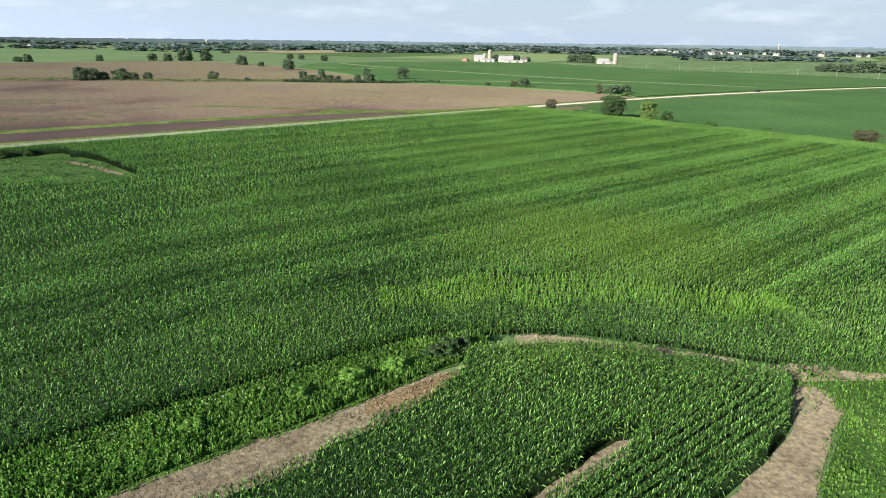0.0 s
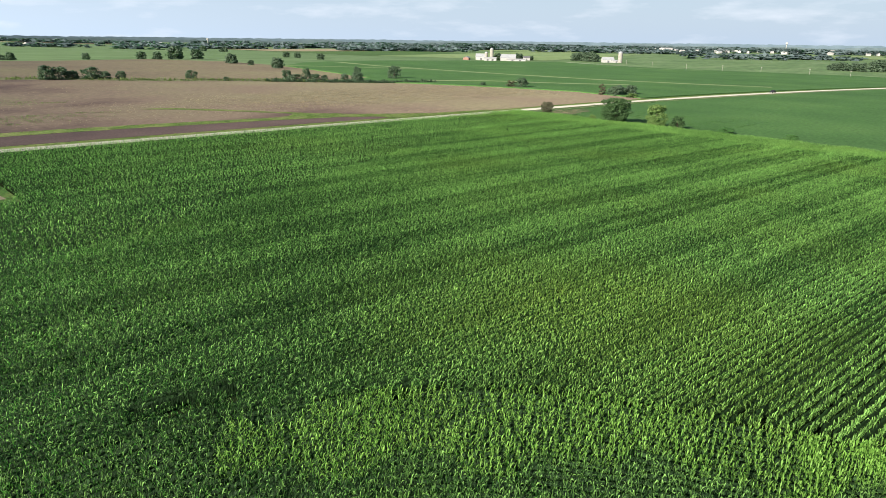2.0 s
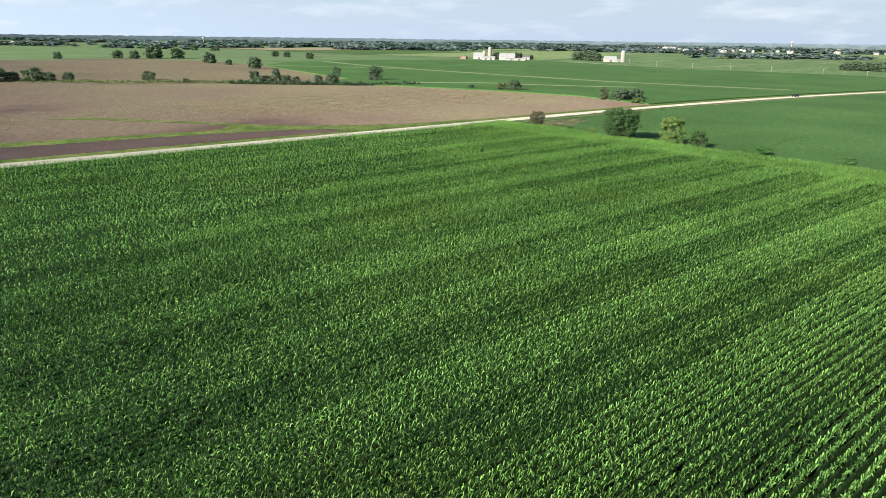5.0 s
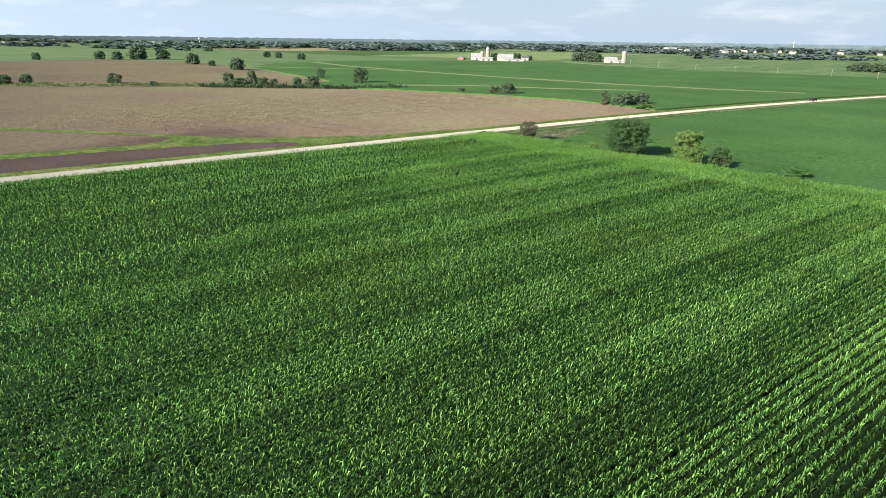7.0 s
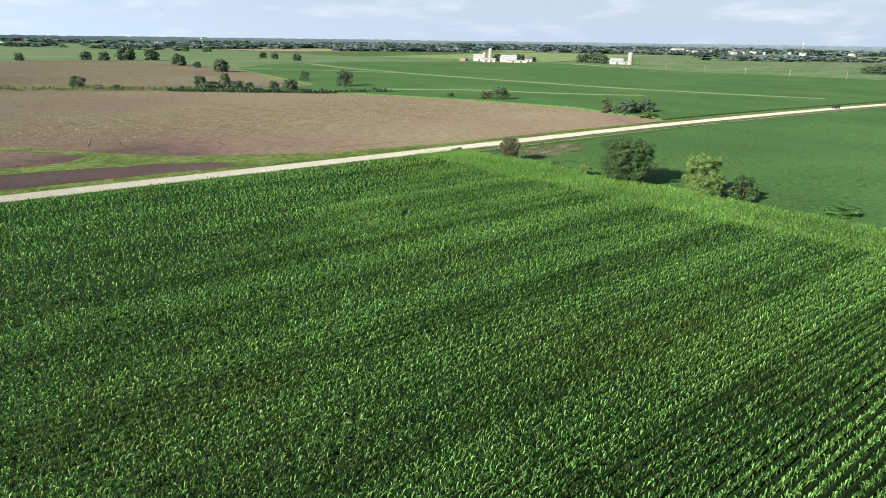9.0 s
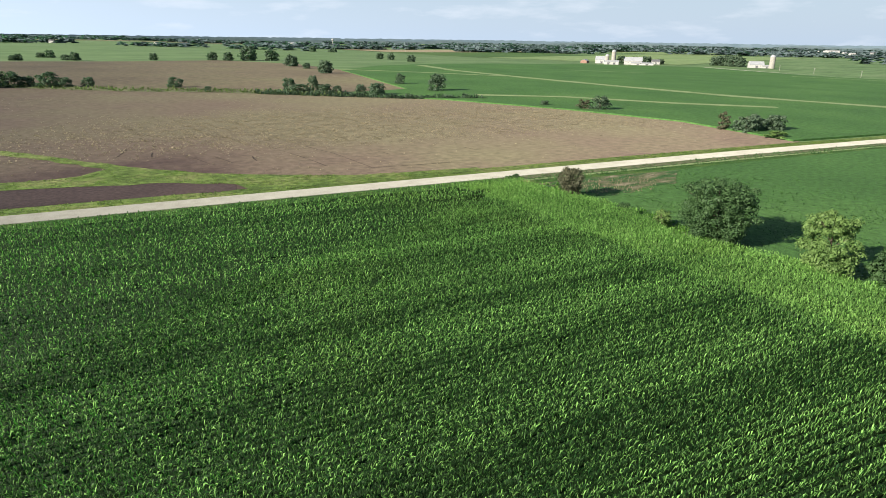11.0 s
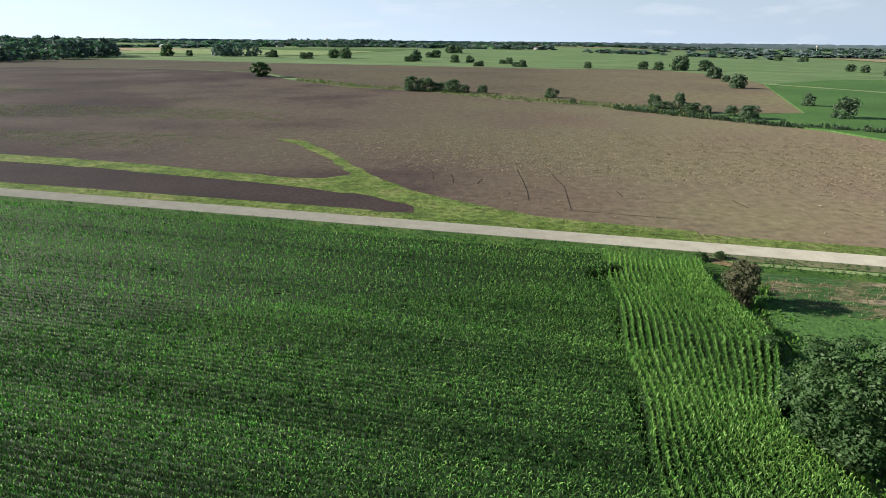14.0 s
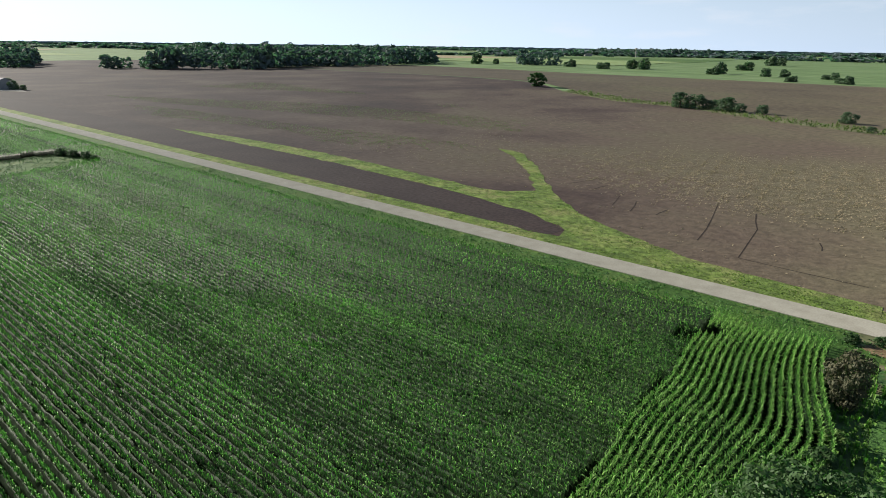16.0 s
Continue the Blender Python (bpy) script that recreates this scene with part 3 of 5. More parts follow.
def corn_mesh(name, px, py, h, leaves, wide, mat, seed, low=0.50, spread=1.0, stalk=False, along=0.0, narrow=0.45):
    """Plants of broad leaves that rise from the stalk and arch over, at px, py with heights h; along: the rows' bearing; narrow: how much less they reach into the alley."""
    rng = np.random.default_rng(seed)
    n = len(px)
    gz = land(px, py)
    k = np.arange(leaves)
    up = k[None] / (leaves - 1)                          # 0 the lowest leaf, 1 the topmost
    turn = rng.uniform(0, 2 * np.pi, n)[:, None] + k[None] * 2.4 + rng.normal(0, 0.40, (n, leaves))
    f = low + (0.86 - low) * (k[None] + 0.5) / leaves + rng.normal(0, 0.02, (n, leaves))
    reach = 0.46 * spread * rng.uniform(0.7, 1.2, (n, leaves)) * (1.15 - 0.50 * up)
    z0 = gz[:, None] + h[:, None] * f
    rise = rng.uniform(0.20, 0.36, (n, leaves)) + 0.10 * up
    droop = rng.uniform(-0.34, -0.04, (n, leaves)) + 0.22 * up
    w = 0.038 * wide * rng.uniform(0.75, 1.25, (n, leaves))
    dx, dy = np.cos(turn), np.sin(turn)
    ax, ay = np.cos(along), np.sin(along)
    lane = narrow * (dy * ax - dx * ay)                    # neighbours in the row turn the leaves out of the alley less than along it
    dx, dy = dx + lane * ay, dy - lane * ax
    bx, by = px[:, None], py[:, None]
    base = np.stack([bx + 0 * dx, by + 0 * dy, z0], -1)
    mid = np.stack([bx + dx * reach * 0.45, by + dy * reach * 0.45, z0 + rise], -1)
    side = np.stack([-dy * w, dx * w, rng.normal(0, 0.45, (n, leaves)) * w], -1)
    tip = np.stack([bx + dx * reach, by + dy * reach, z0 + rise + droop], -1)
    verts = np.stack([base, mid - side, mid + side, tip], 2).reshape(-1, 3)
    q = np.arange(n * leaves)[:, None] * 4
    tris = np.concatenate([q + [[0, 1, 2]], q + [[1, 3, 2]]], 1).reshape(-1, 3)
    if not stalk:
        return numpy_mesh(name, verts, tris, mat)
    # the stalk, one slim upright blade each
    a = rng.uniform(0, np.pi, n)
    ux, uy = np.cos(a) * 0.012, np.sin(a) * 0.012
    s = np.stack([np.stack([px - ux, py - uy, gz], -1), np.stack([px + ux, py + uy, gz], -1), np.stack([px, py, gz + h * 0.97], -1)], 1).reshape(-1, 3)
    st = np.arange(n)[:, None] * 3 + [[0, 1, 2]] + len(verts)
    return numpy_mesh(name, np.concatenate([verts, s]), np.concatenate([tris, st]), mat)


def row_foliage(name, X, Y, ok, tall, mat, seed, half=0.075, foot=0.10):
    """The closed inner foliage of drilled rows, stalks and lower leaves: an uneven ridge along each line of X, Y, where ok."""
    rng = np.random.default_rng(seed)
    dx, dy = np.gradient(X, axis=1), np.gradient(Y, axis=1)
    long = np.hypot(dx, dy) + 1e-9
    nx, ny = -dy / long, dx / long
    gz = land(X, Y)
    rings = []
    for side, lift, wild in ((-1.0, foot, 0.02), (-1.0, 0.52, 0.04), (0.0, 0.66, 0.05), (1.0, 0.52, 0.04), (1.0, foot, 0.02)):
        o = half * side + rng.normal(0, wild, X.shape)
        rings.append(np.stack([X + nx * o, Y + ny * o, gz + tall * lift + rng.normal(0, wild * 1.3, X.shape)], -1))
    verts = np.stack(rings, 2)                           # row, place, ring, xyz
    r, c = np.nonzero(ok[:, :-1] & ok[:, 1:])
    at = (r * X.shape[1] + c) * 5
    quads = [np.stack([at + i, at + i + 1, at + 5 + i + 1, at + i, at + 5 + i + 1, at + 5 + i], -1).reshape(-1, 3) for i in range(4)]
    tris = np.concatenate(quads)
    used, flat = np.unique(tris, return_inverse=True)
    return numpy_mesh(name, verts.reshape(-1, 3)[used], flat.reshape(-1, 3), mat)


def tassels(px, py, h, wide, seed, share=1.0):
    """The pale upright tassels on top of the plants."""
    rng = np.random.default_rng(seed)
    pick = rng.random(len(px)) < share
    px, py, h = px[pick], py[pick], h[pick]
    n = len(px)
    top = land(px, py) + h * 0.88
    a = rng.uniform(0, np.pi, n)
    ux, uy = np.cos(a) * 0.034 * wide, np.sin(a) * 0.034 * wide
    lx, ly, tall = rng.normal(0, 0.05, n), rng.normal(0, 0.05, n), rng.uniform(0.24, 0.42, n)
    v = np.stack([np.stack([px, py, top], -1), np.stack([px + lx * 0.6 - ux, py + ly * 0.6 - uy, top + tall * 0.62], -1), np.stack([px + lx * 0.6 + ux, py + ly * 0.6 + uy, top + tall * 0.55], -1), np.stack([px + lx, py + ly, top + tall], -1)], 1).reshape(-1, 3)
    q = np.arange(n)[:, None] * 4
    ob = new("corn_tassels", numpy_mesh("corn_tassels", v, np.concatenate([q + [[0, 2, 1]], q + [[1, 2, 3]]], 1).reshape(-1, 3), M_TASSEL))
    tagged(ob, "pale yellow-green tassels on top of the corn", "corn tassels", kind="stuff")


def rows_grid(x0, x1, y0, y1, gap, step, seed, slope=-0.085):
    """Plants in drilled rows: gap between rows, step along them."""
    rng = np.random.default_rng(seed)
    ys, xs = np.arange(y0, y1, gap), np.arange(x0, x1, step)
    gx, gy = np.meshgrid(xs, ys)
    gx = gx + rng.uniform(-0.5, 0.5, gx.shape) * step
    gy = gy + rng.normal(0, 0.03, gx.shape)
    return gx.ravel(), (gy + slope * gx).ravel()


def row_lines(x0, x1, y0, y1, gap, step, slope=-0.085):
    """The same drilled rows as lines of places, step metres apart."""
    X, Y = np.meshgrid(np.arange(x0, x1, step), np.arange(y0, y1, gap))
    return X, Y + slope * X


def soft_noise(x, y, scale, seed):
    """A cheap wavy field between about -1 and 1."""
    rng = np.random.default_rng(seed)
    v = 0
    for _ in range(6):
        a, p, s = rng.uniform(0, 6.28), rng.uniform(0, 6.28), rng.uniform(0.6, 1.7)
        v = v + np.sin((x * np.cos(a) + y * np.sin(a)) * s / scale + p)
    return v / 3.0


def inside(poly, x, y):
    """Which points lie inside an outline."""
    hit = np.zeros(np.shape(x), bool)
    for (ax, ay), (bx, by) in zip(poly, poly[1:] + poly[:1]):
        cross = (ay > y) != (by > y)
        hit ^= cross & (x < (bx - ax) * (y - ay) / ((by - ay) if by != ay else 1e-9) + ax)
    return hit


HOLLOW = [(12, 150), (11, 176), (25, 181), (37, 179), (41, 160), (42, 134), (37, 129), (28, 136), (19, 145)]
HEADLAND = 12.6
GAPS = [(50.5, 47.6, 0.5), (51.8, 46.6, 0.7), (53.2, 45.6, 0.5), (54.4, 44.7, 0.6), (56.2, 43.5, 0.6), (60.0, 39.8, 0.7), (61.2, 38.4, 0.4), (68.4, 27.4, 0.5), (69.0, 26.2, 0.6), (70.4, 23.2, 0.6)]   # bare spots between headland and rows
SOUTH = [tuple(map(float, q)) for q in RIM] + [(95.0, -80.0), (-120.0, -80.0)]


def rim_distance(x, y):
    d = np.full(np.shape(x), 1e9)
    for px, py in RIM[(RIM[:, 0] > -20)]:
        d = np.minimum(d, (x - px) ** 2 + (y - py) ** 2)
    return np.sqrt(d)


def bare(x, y):
    """Gaps in the crop: a grassy hollow, and slits where rows end."""
    wob = 1.2 * np.sin(x * 0.9) + 1.0 * np.cos(y * 0.7)
    slot = (np.abs((y - 56.0) + 0.30 * (x - 38.6)) < 0.7 + 0.3 * np.sin(x * 1.7)) & (np.abs(x - 38.6) < 3.6)
    for gx, gy, r in GAPS:
        slot |= (x - gx) ** 2 + (y - gy) ** 2 < (r * (0.8 + 0.35 * np.sin(3 * np.arctan2(y - gy, x - gx) + gx))) ** 2
    thin = (np.abs((y - 137.5) - 0.8 * (x - 166)) < 0.35) & (np.abs(x - 166) < 2)
    corner = ((x - 200) ** 2 + (y - 167.5) ** 2 < 2.2)
    return inside(HOLLOW, x + wob * 0.5, y + wob * 0.4) | slot | thin | corner


def in_main(x, y):
    ok = (y < road_y(x) - CORN_NORTH) & (x < STRIP_EDGE + 0.3 * np.sin(y * 0.37)) & ~inside(SOUTH, x, y)
    ok &= ~bare(x, y)
    near = (x < 100) & (y < 62)
    far_enough = np.ones(len(x), bool)
    far_enough[near] = rim_distance(x[near], y[near]) > HEADLAND
    return ok & far_enough


def crop_height(x, y, seed, tall=2.25):
    across = y + 0.085 * x                               # drilled passes differ a little in height
    passes = 0.07 * np.sin(across * 0.515) + 0.16 * (np.abs((across / 12.2) % 1 - 0.5) < 0.09)
    return tall + passes + 0.10 * soft_noise(x, y, 9, seed) + 0.05 * soft_noise(x, y, 2.3, seed + 1) + np.random.default_rng(seed).normal(0, 0.035, len(x))


def over_flight(x, y):
    """The stretch of the field that the flight passes nearest."""
    return (y < 0.42 * x + 80) & (y > -22 + 0.30 * x)


def build_corn():
    x, y = rows_grid(-140, 201, 0, 215, 0.762, 0.27, 3)
    keep = in_main(x, y)
    pick = keep & over_flight(x, y) & (x > -8)
    a, b = x[pick], y[pick]
    ob = new("corn_field", corn_mesh("corn_field", a, b, crop_height(a, b, 5), 6, 1.15, M_CORN, 1, low=0.66, spread=0.95, along=-0.085, narrow=0.45))
    tagged(ob, "tall green corn crop in drilled rows beside the road", "corn crop", kind="stuff")
    tassels(a, b, crop_height(a, b, 5), 0.6, 8, 0.3)
    X, Y = row_lines(-8, 201, 0, 215, 0.762, 0.8)
    ok = (in_main(X.ravel(), Y.ravel()) & over_flight(X.ravel(), Y.ravel())).reshape(X.shape)
    ob = new("corn_row_foliage", row_foliage("corn_row_foliage", X, Y, ok, 2.25, M_CORN_SHADE, 41))
    tagged(ob, "stalks and lower leaves of the corn rows, coloured as in shade", "corn crop", kind="stuff")
    X, Y = row_lines(-142, 201, 0, 215, 0.762, 2.4)
    ok = (in_main(X.ravel(), Y.ravel()) & ~(over_flight(X.ravel() + 2.4, Y.ravel()) & over_flight(X.ravel() - 2.4, Y.ravel()) & (X.ravel() > -8)) & (Y.ravel() > 60 + 0.1 * X.ravel())).reshape(X.shape)
    ob = new("corn_row_foliage", row_foliage("corn_row_foliage", X, Y, ok, 2.25, M_CORN_SHADE, 42, half=0.14))
    tagged(ob, "stalks and lower leaves of the far corn rows, coloured as in shade", "corn crop", kind="stuff")
    for x0, x1, step, wide, seed in ((-30, 201, 0.50, 1.7, 4), (-140, -30, 1.3, 3.4, 5)):
        x, y = rows_grid(x0, x1, 0, 215, 0.762, step, seed)
        pick = in_main(x, y) & ~(over_flight(x, y) & (x > -8)) & (y > 60 + 0.1 * x)
        a, b = x[pick], y[pick]
        ob = new("corn_field", corn_mesh("corn_field", a, b, crop_height(a, b, 6), 4, wide * 1.1, M_CORN, seed, low=0.66, spread=0.90, along=-0.085, narrow=0.5))
        tagged(ob, "tall green corn crop farther along the road", "corn crop", kind="stuff")
        tassels(a, b, crop_height(a, b, 6), wide * 0.7, seed + 5, 0.3)
    x, y = rows_grid(-520, -140, 60, 235, 1.52, 2.4, 6)
    pick = in_main(x, y)
    a, b = x[pick], y[pick]
    ob = new("corn_field", corn_mesh("corn_field", a, b, crop_height(a, b, 7), 4, 5.0, M_CORN, 3, low=0.5, spread=1.5))
    tagged(ob, "far end of the green corn crop", "corn crop", kind="stuff")
    tassels(a, b, crop_height(a, b, 7), 4.0, 14, 0.4)


build_corn()


def offset_lines(first, last, step):
    """Lines that follow the field's bowed southern rim, first to last metres inside it."""
    d = np.gradient(RIM, axis=0)
    length = np.concatenate([[0], np.cumsum(np.linalg.norm(np.diff(RIM, axis=0), axis=1))])
    d /= np.linalg.norm(d, axis=1)[:, None]
    n = np.stack([-d[:, 1], d[:, 0]], 1)
    off = np.arange(first, last, 0.762 if last > first else -0.762)[:, None]
    s = np.arange(0, length[-1], step)
    at = [np.interp(s, length, v)[None] for v in (RIM[:, 0], RIM[:, 1], n[:, 0], n[:, 1])]
    return at[0] + at[2] * off, at[1] + at[3] * off


def offset_rows(first, last, step, seed):
    """Single plants along those lines, a little uneven."""
    rng = np.random.default_rng(seed)
    X, Y = offset_lines(first, last, step)
    shift = rng.uniform(-0.5, 0.5, X.shape)
    gx, gy = np.gradient(X, axis=1), np.gradient(Y, axis=1)
    X, Y = X + gx * shift, Y + gy * shift
    return (X + rng.normal(0, 0.03, X.shape)).ravel(), (Y + rng.normal(0, 0.03, X.shape)).ravel(), np.arctan2(gy, gx).ravel()


PALE = [(38, 51), (50, 48), (60, 41), (69, 29), (74, 20), (67, 16), (61, 23), (55, 31), (49, 37.5), (40, 42.5)]


def build_headland():
    x, y, turn = offset_rows(0.4, HEADLAND + 0.2, 0.28, 11)
    keep = (x > -10) & ~bare(x, y) & (y < 80) & (y > -3)
    x, y, turn = x[keep], y[keep], turn[keep]
    wob = 1.5 * soft_noise(x, y, 1.6, 9)
    pale = inside(PALE, x + wob, y + wob * 0.6)
    ob = new("corn_headland", corn_mesh("corn_headland", x[~pale], y[~pale], crop_height(x[~pale], y[~pale], 12), 11, 1.05, M_CORN_RIM, 12, low=0.30, spread=0.82, stalk=True, along=turn[~pale][:, None]))
    tagged(ob, "green corn rows that follow the bowed field edge", "corn crop", kind="stuff")
    thin = pale
    ob = new("pale_corn", corn_mesh("pale_corn", x[thin], y[thin], crop_height(x[thin], y[thin], 13, 2.1), 9, 1.15, M_CORN_PALE, 13, low=0.50, spread=0.9))
    tagged(ob, "short yellow-green corn where the rows turn", "corn crop", kind="stuff")
    x, y, turn = offset_rows(0.4, 1.5, 0.26, 48)
    keep = (x > -10) & (y < 80) & (y > -3)
    x, y = x[keep], y[keep]
    ob = new("corn_headland_edge", corn_mesh("corn_headland_edge", x, y, crop_height(x, y, 49, 1.6), 8, 1.1, M_CORN_RIM, 49, low=0.10, spread=0.7, narrow=0.0))
    tagged(ob, "drooping lower leaves along the headland's rim", "corn crop", kind="stuff")
    X, Y = offset_lines(1.16, HEADLAND + 0.2, 0.7)
    ok = (X > -10) & ~bare(X, Y) & (Y < 80) & (Y > -3)
    ob = new("corn_row_foliage", row_foliage("corn_row_foliage", X, Y, ok, 2.25, M_CORN_SHADE, 43, half=0.11, foot=0.02))
    tagged(ob, "stalks and lower leaves of the bowed corn rows, coloured as in shade", "corn crop", kind="stuff")


build_headland()


def end_lines(step):
    """End rows along the field's eastern fence line, which bend round the trees."""
    y, u = np.meshgrid(np.arange(10, 175, step), np.arange(19) / 18)
    bow = 1.7 * np.exp(-((y - 149) / 6) ** 2) - 2.8 * np.exp(-((y - 134) / 5.5) ** 2) + 0.7 * np.exp(-((y - 122) / 6) ** 2) - 1.0 * np.exp(-((y - 170) / 6) ** 2)
    x = 199.4 + u * 18 * 0.715 + bow * u ** 1.4 + 0.25 * np.sin(y * 0.33 + 1.0)
    return x, y, (y < road_y(x) - CORN_NORTH - 2.6 * (1 - np.abs(u - 0.35))) & ~bare(x, y)


def build_strip():
    rng = np.random.default_rng(15)
    x, y, keep = end_lines(0.24)
    x, y = x + rng.normal(0, 0.045, x.shape), y + rng.uniform(-0.12, 0.12, x.shape)
    x, y, keep = x.ravel(), y.ravel(), keep.ravel()
    x, y = x[keep], y[keep]
    ob = new("corn_end_rows", corn_mesh("corn_end_rows", x, y, crop_height(x, y, 16, 2.15), 7, 1.1, M_CORN_EAST, 16, low=0.56, spread=0.95, along=np.pi / 2, narrow=0.12))
    tagged(ob, "corn end rows bending round the fence-line trees", "corn crop", kind="stuff")
    tassels(x, y, crop_height(x, y, 16, 2.15), 0.7, 30, 0.3)
    ob = new("corn_row_foliage", row_foliage("corn_row_foliage", *end_lines(0.7), 2.1, M_CORN_SHADE, 44, half=0.15, foot=0.04))
    tagged(ob, "stalks and lower leaves of the end rows, coloured as in shade", "corn crop", kind="stuff")
    # short cross rows between the end rows and the road
    x, y = rows_grid(196, 212, 178, 194, 0.762, 0.28, 17)
    keep = (y < road_y(x) - CORN_NORTH + 1.5) & (y > road_y(x) - CORN_NORTH - 2.0) & (x > 199)
    ob = new("corn_cross_rows", corn_mesh("corn_cross_rows", x[keep], y[keep], crop_height(x[keep], y[keep], 18, 2.1), 7, 1.1, M_CORN_RIM, 18, low=0.45))
    tagged(ob, "short corn cross rows beside the road ditch", "corn crop", kind="stuff")


build_strip()

BLOCK = [(-6, 31.0), (8, 30.8), (20, 30.6), (30, 31.0), (34.5, 32.4), (37, 34.0), (40.6, 32.6), (45.3, 28.3), (50.4, 20.8), (53.8, 14.8), (53.6, 12.0), (50.5, 11.0), (46.4, 9.9), (42, 9.9), (36, 10.3), (25, 9), (-6, 12)]
LANE = [(38.2, 17.5), (36.8, 18.3), (34, 18.6), (24, 18.7), (14, 18.7), (14, 16.7), (28, 16.7), (34, 16.6), (37, 16.8)]


def build_block():
    x, y = rows_grid(-8, 60, 5, 52, 0.762, 0.24, 20, slope=-0.10)
    wob = 0.25 * soft_noise(x, y, 1.2, 22)
    ends = rim_distance(x, y) < 9.4
    keep = inside(BLOCK, x + wob, y + wob) & ~inside(LANE, x + wob, y + wob) & ~(ends & (x > 37))
    ex, ey, et = offset_rows(-2.4, -9.5, 0.24, 23)           # end rows that follow the bowed path
    wob = 0.25 * soft_noise(ex, ey, 1.2, 22)
    also = inside(BLOCK, ex + wob, ey + wob) & (ex > 37) & (((ex - 47.6) ** 2 + (ey - 26.0) ** 2 > 0.8) & ((ex - 49.6) ** 2 + (ey - 21.6) ** 2 > 0.7))
    x, y = np.concatenate([x[keep], ex[also]]), np.concatenate([y[keep], ey[also]])
    tall = crop_height(x, y, 21, 2.2) - 0.75 * np.exp(-((rim_distance(x, y) - 2.4) / 2.2) ** 2) * (x > 37)
    ob = new("corn_block", corn_mesh("corn_block", x, y, tall, 9, 1.1, M_CORN_RIM, 21, low=0.66, spread=0.90, stalk=True, narrow=0.45, along=np.concatenate([np.full(keep.sum(), -0.10), et[also]])[:, None]))
    tagged(ob, "small block of green corn beside the dirt track", "corn crop", kind="stuff")
    rim = np.zeros(len(x), bool)
    for ox, oy in ((1, 0), (-1, 0), (0, 1), (0, -1)):
        rim |= ~inside(BLOCK, x + ox, y + oy) | inside(LANE, x + ox, y + oy)
    ob = new("corn_block_edge", corn_mesh("corn_block_edge", x[rim], y[rim], crop_height(x[rim], y[rim], 24, 1.7), 9, 1.1, M_CORN_RIM, 47, low=0.10, spread=0.95, narrow=0.0))
    tagged(ob, "drooping lower leaves along the corn block's edge", "corn crop", kind="stuff")
    X, Y = row_lines(-8, 60, 5, 52, 0.762, 0.7, -0.10)
    ok = inside(BLOCK, X, Y) & ~inside(LANE, X, Y) & ~((rim_distance(X, Y) < 9.4) & (X > 37))
    ob = new("corn_row_foliage", row_foliage("corn_row_foliage", X, Y, ok, 2.2, M_CORN_SHADE, 45, half=0.11, foot=0.02))
    tagged(ob, "stalks and lower leaves of the corn block, coloured as in shade", "corn crop", kind="stuff")
    X, Y = offset_lines(-3.9, -9.5, 0.7)
    ok = inside(BLOCK, X, Y) & (X > 37)
    ob = new("corn_row_foliage", row_foliage("corn_row_foliage", X, Y, ok, 2.2, M_CORN_SHADE, 46, half=0.11, foot=0.02))
    tagged(ob, "stalks and lower leaves of the block's end rows, coloured as in shade", "corn crop", kind="stuff")


build_block()
SHADE = [(-520, 230), (-520, 70)] + SOUTH[:-2] + [(213, -60), (213, 171.5)]
tagged(sheet("shaded_corn_floor", SHADE, 0.05, M_FLOOR_SHADE, cell=30), "soil and low leaves under the corn rows, painted dark as in shade", "soil", kind="structure")
tagged(sheet("shaded_block_floor", BLOCK, 0.05, M_FLOOR_SHADE, cell=10), "soil under the small corn block, painted dark as in shade", "soil", kind="structure")
tagged(sheet("bare_lane", ragged(LANE, 0.12, 3, 2.0), 0.09, M_SOIL, cell=6), "bare pale soil lane through the corn block", "soil", kind="structure")
tagged(sheet("hollow_grass", [(27 + (hx - 27) * 1.08, 155 + (hy - 155) * 1.05) for hx, hy in HOLLOW], 0.12, M_DITCH, cell=6), "grassy hollow ringed by tall corn", "grass", kind="structure")
tagged(sheet("hollow_soil", ribbon([(36, 166), (38.5, 156), (40.5, 142)], 2.0, 5), 0.17, M_SOIL, cell=6), "bare soil at the edge of the grassy hollow", "soil", kind="structure")
TRACK = [(-40, 41.5), (7.4, 37.3), (14.7, 36.5), (21.6, 35.7), (28, 35.3), (33.5, 34.8), (34.6, 34.2), (34.2, 32.6), (30, 31.2), (20, 30.8), (8, 31.0), (-40, 34)]
tagged(sheet("dirt_track", ragged(TRACK, 0.2, 4, 2.0), 0.09, M_SOIL, cell=5), "dry bare dirt track beside the weeds", "soil", kind="structure")
tagged(sheet("orange_soil", [(26, 35.0), (29, 34.6), (33, 34.4), (35.4, 33.8), (33, 32.4), (30, 31.6), (28, 32.6), (25, 33.6)], 0.13, M_SOIL_RED, cell=5), "patch of orange soil at the track's end", "soil", kind="structure")
PATCH = [(55, 13.0), (56.5, 11.5), (56.3, 10.0), (53.6, 7.9), (48.2, 7.3), (44.2, 6.7), (41.1, 6.1), (36, 4), (30, 2), (28, 8), (36, 10.1), (42, 9.8), (46.4, 9.8), (50.5, 10.8), (53.6, 11.8)]
tagged(sheet("bare_patch", ragged(PATCH, 0.2, 5, 1.8), 0.09, M_SOIL, cell=5), "bare pale soil at the corner of the corn", "soil", kind="structure")
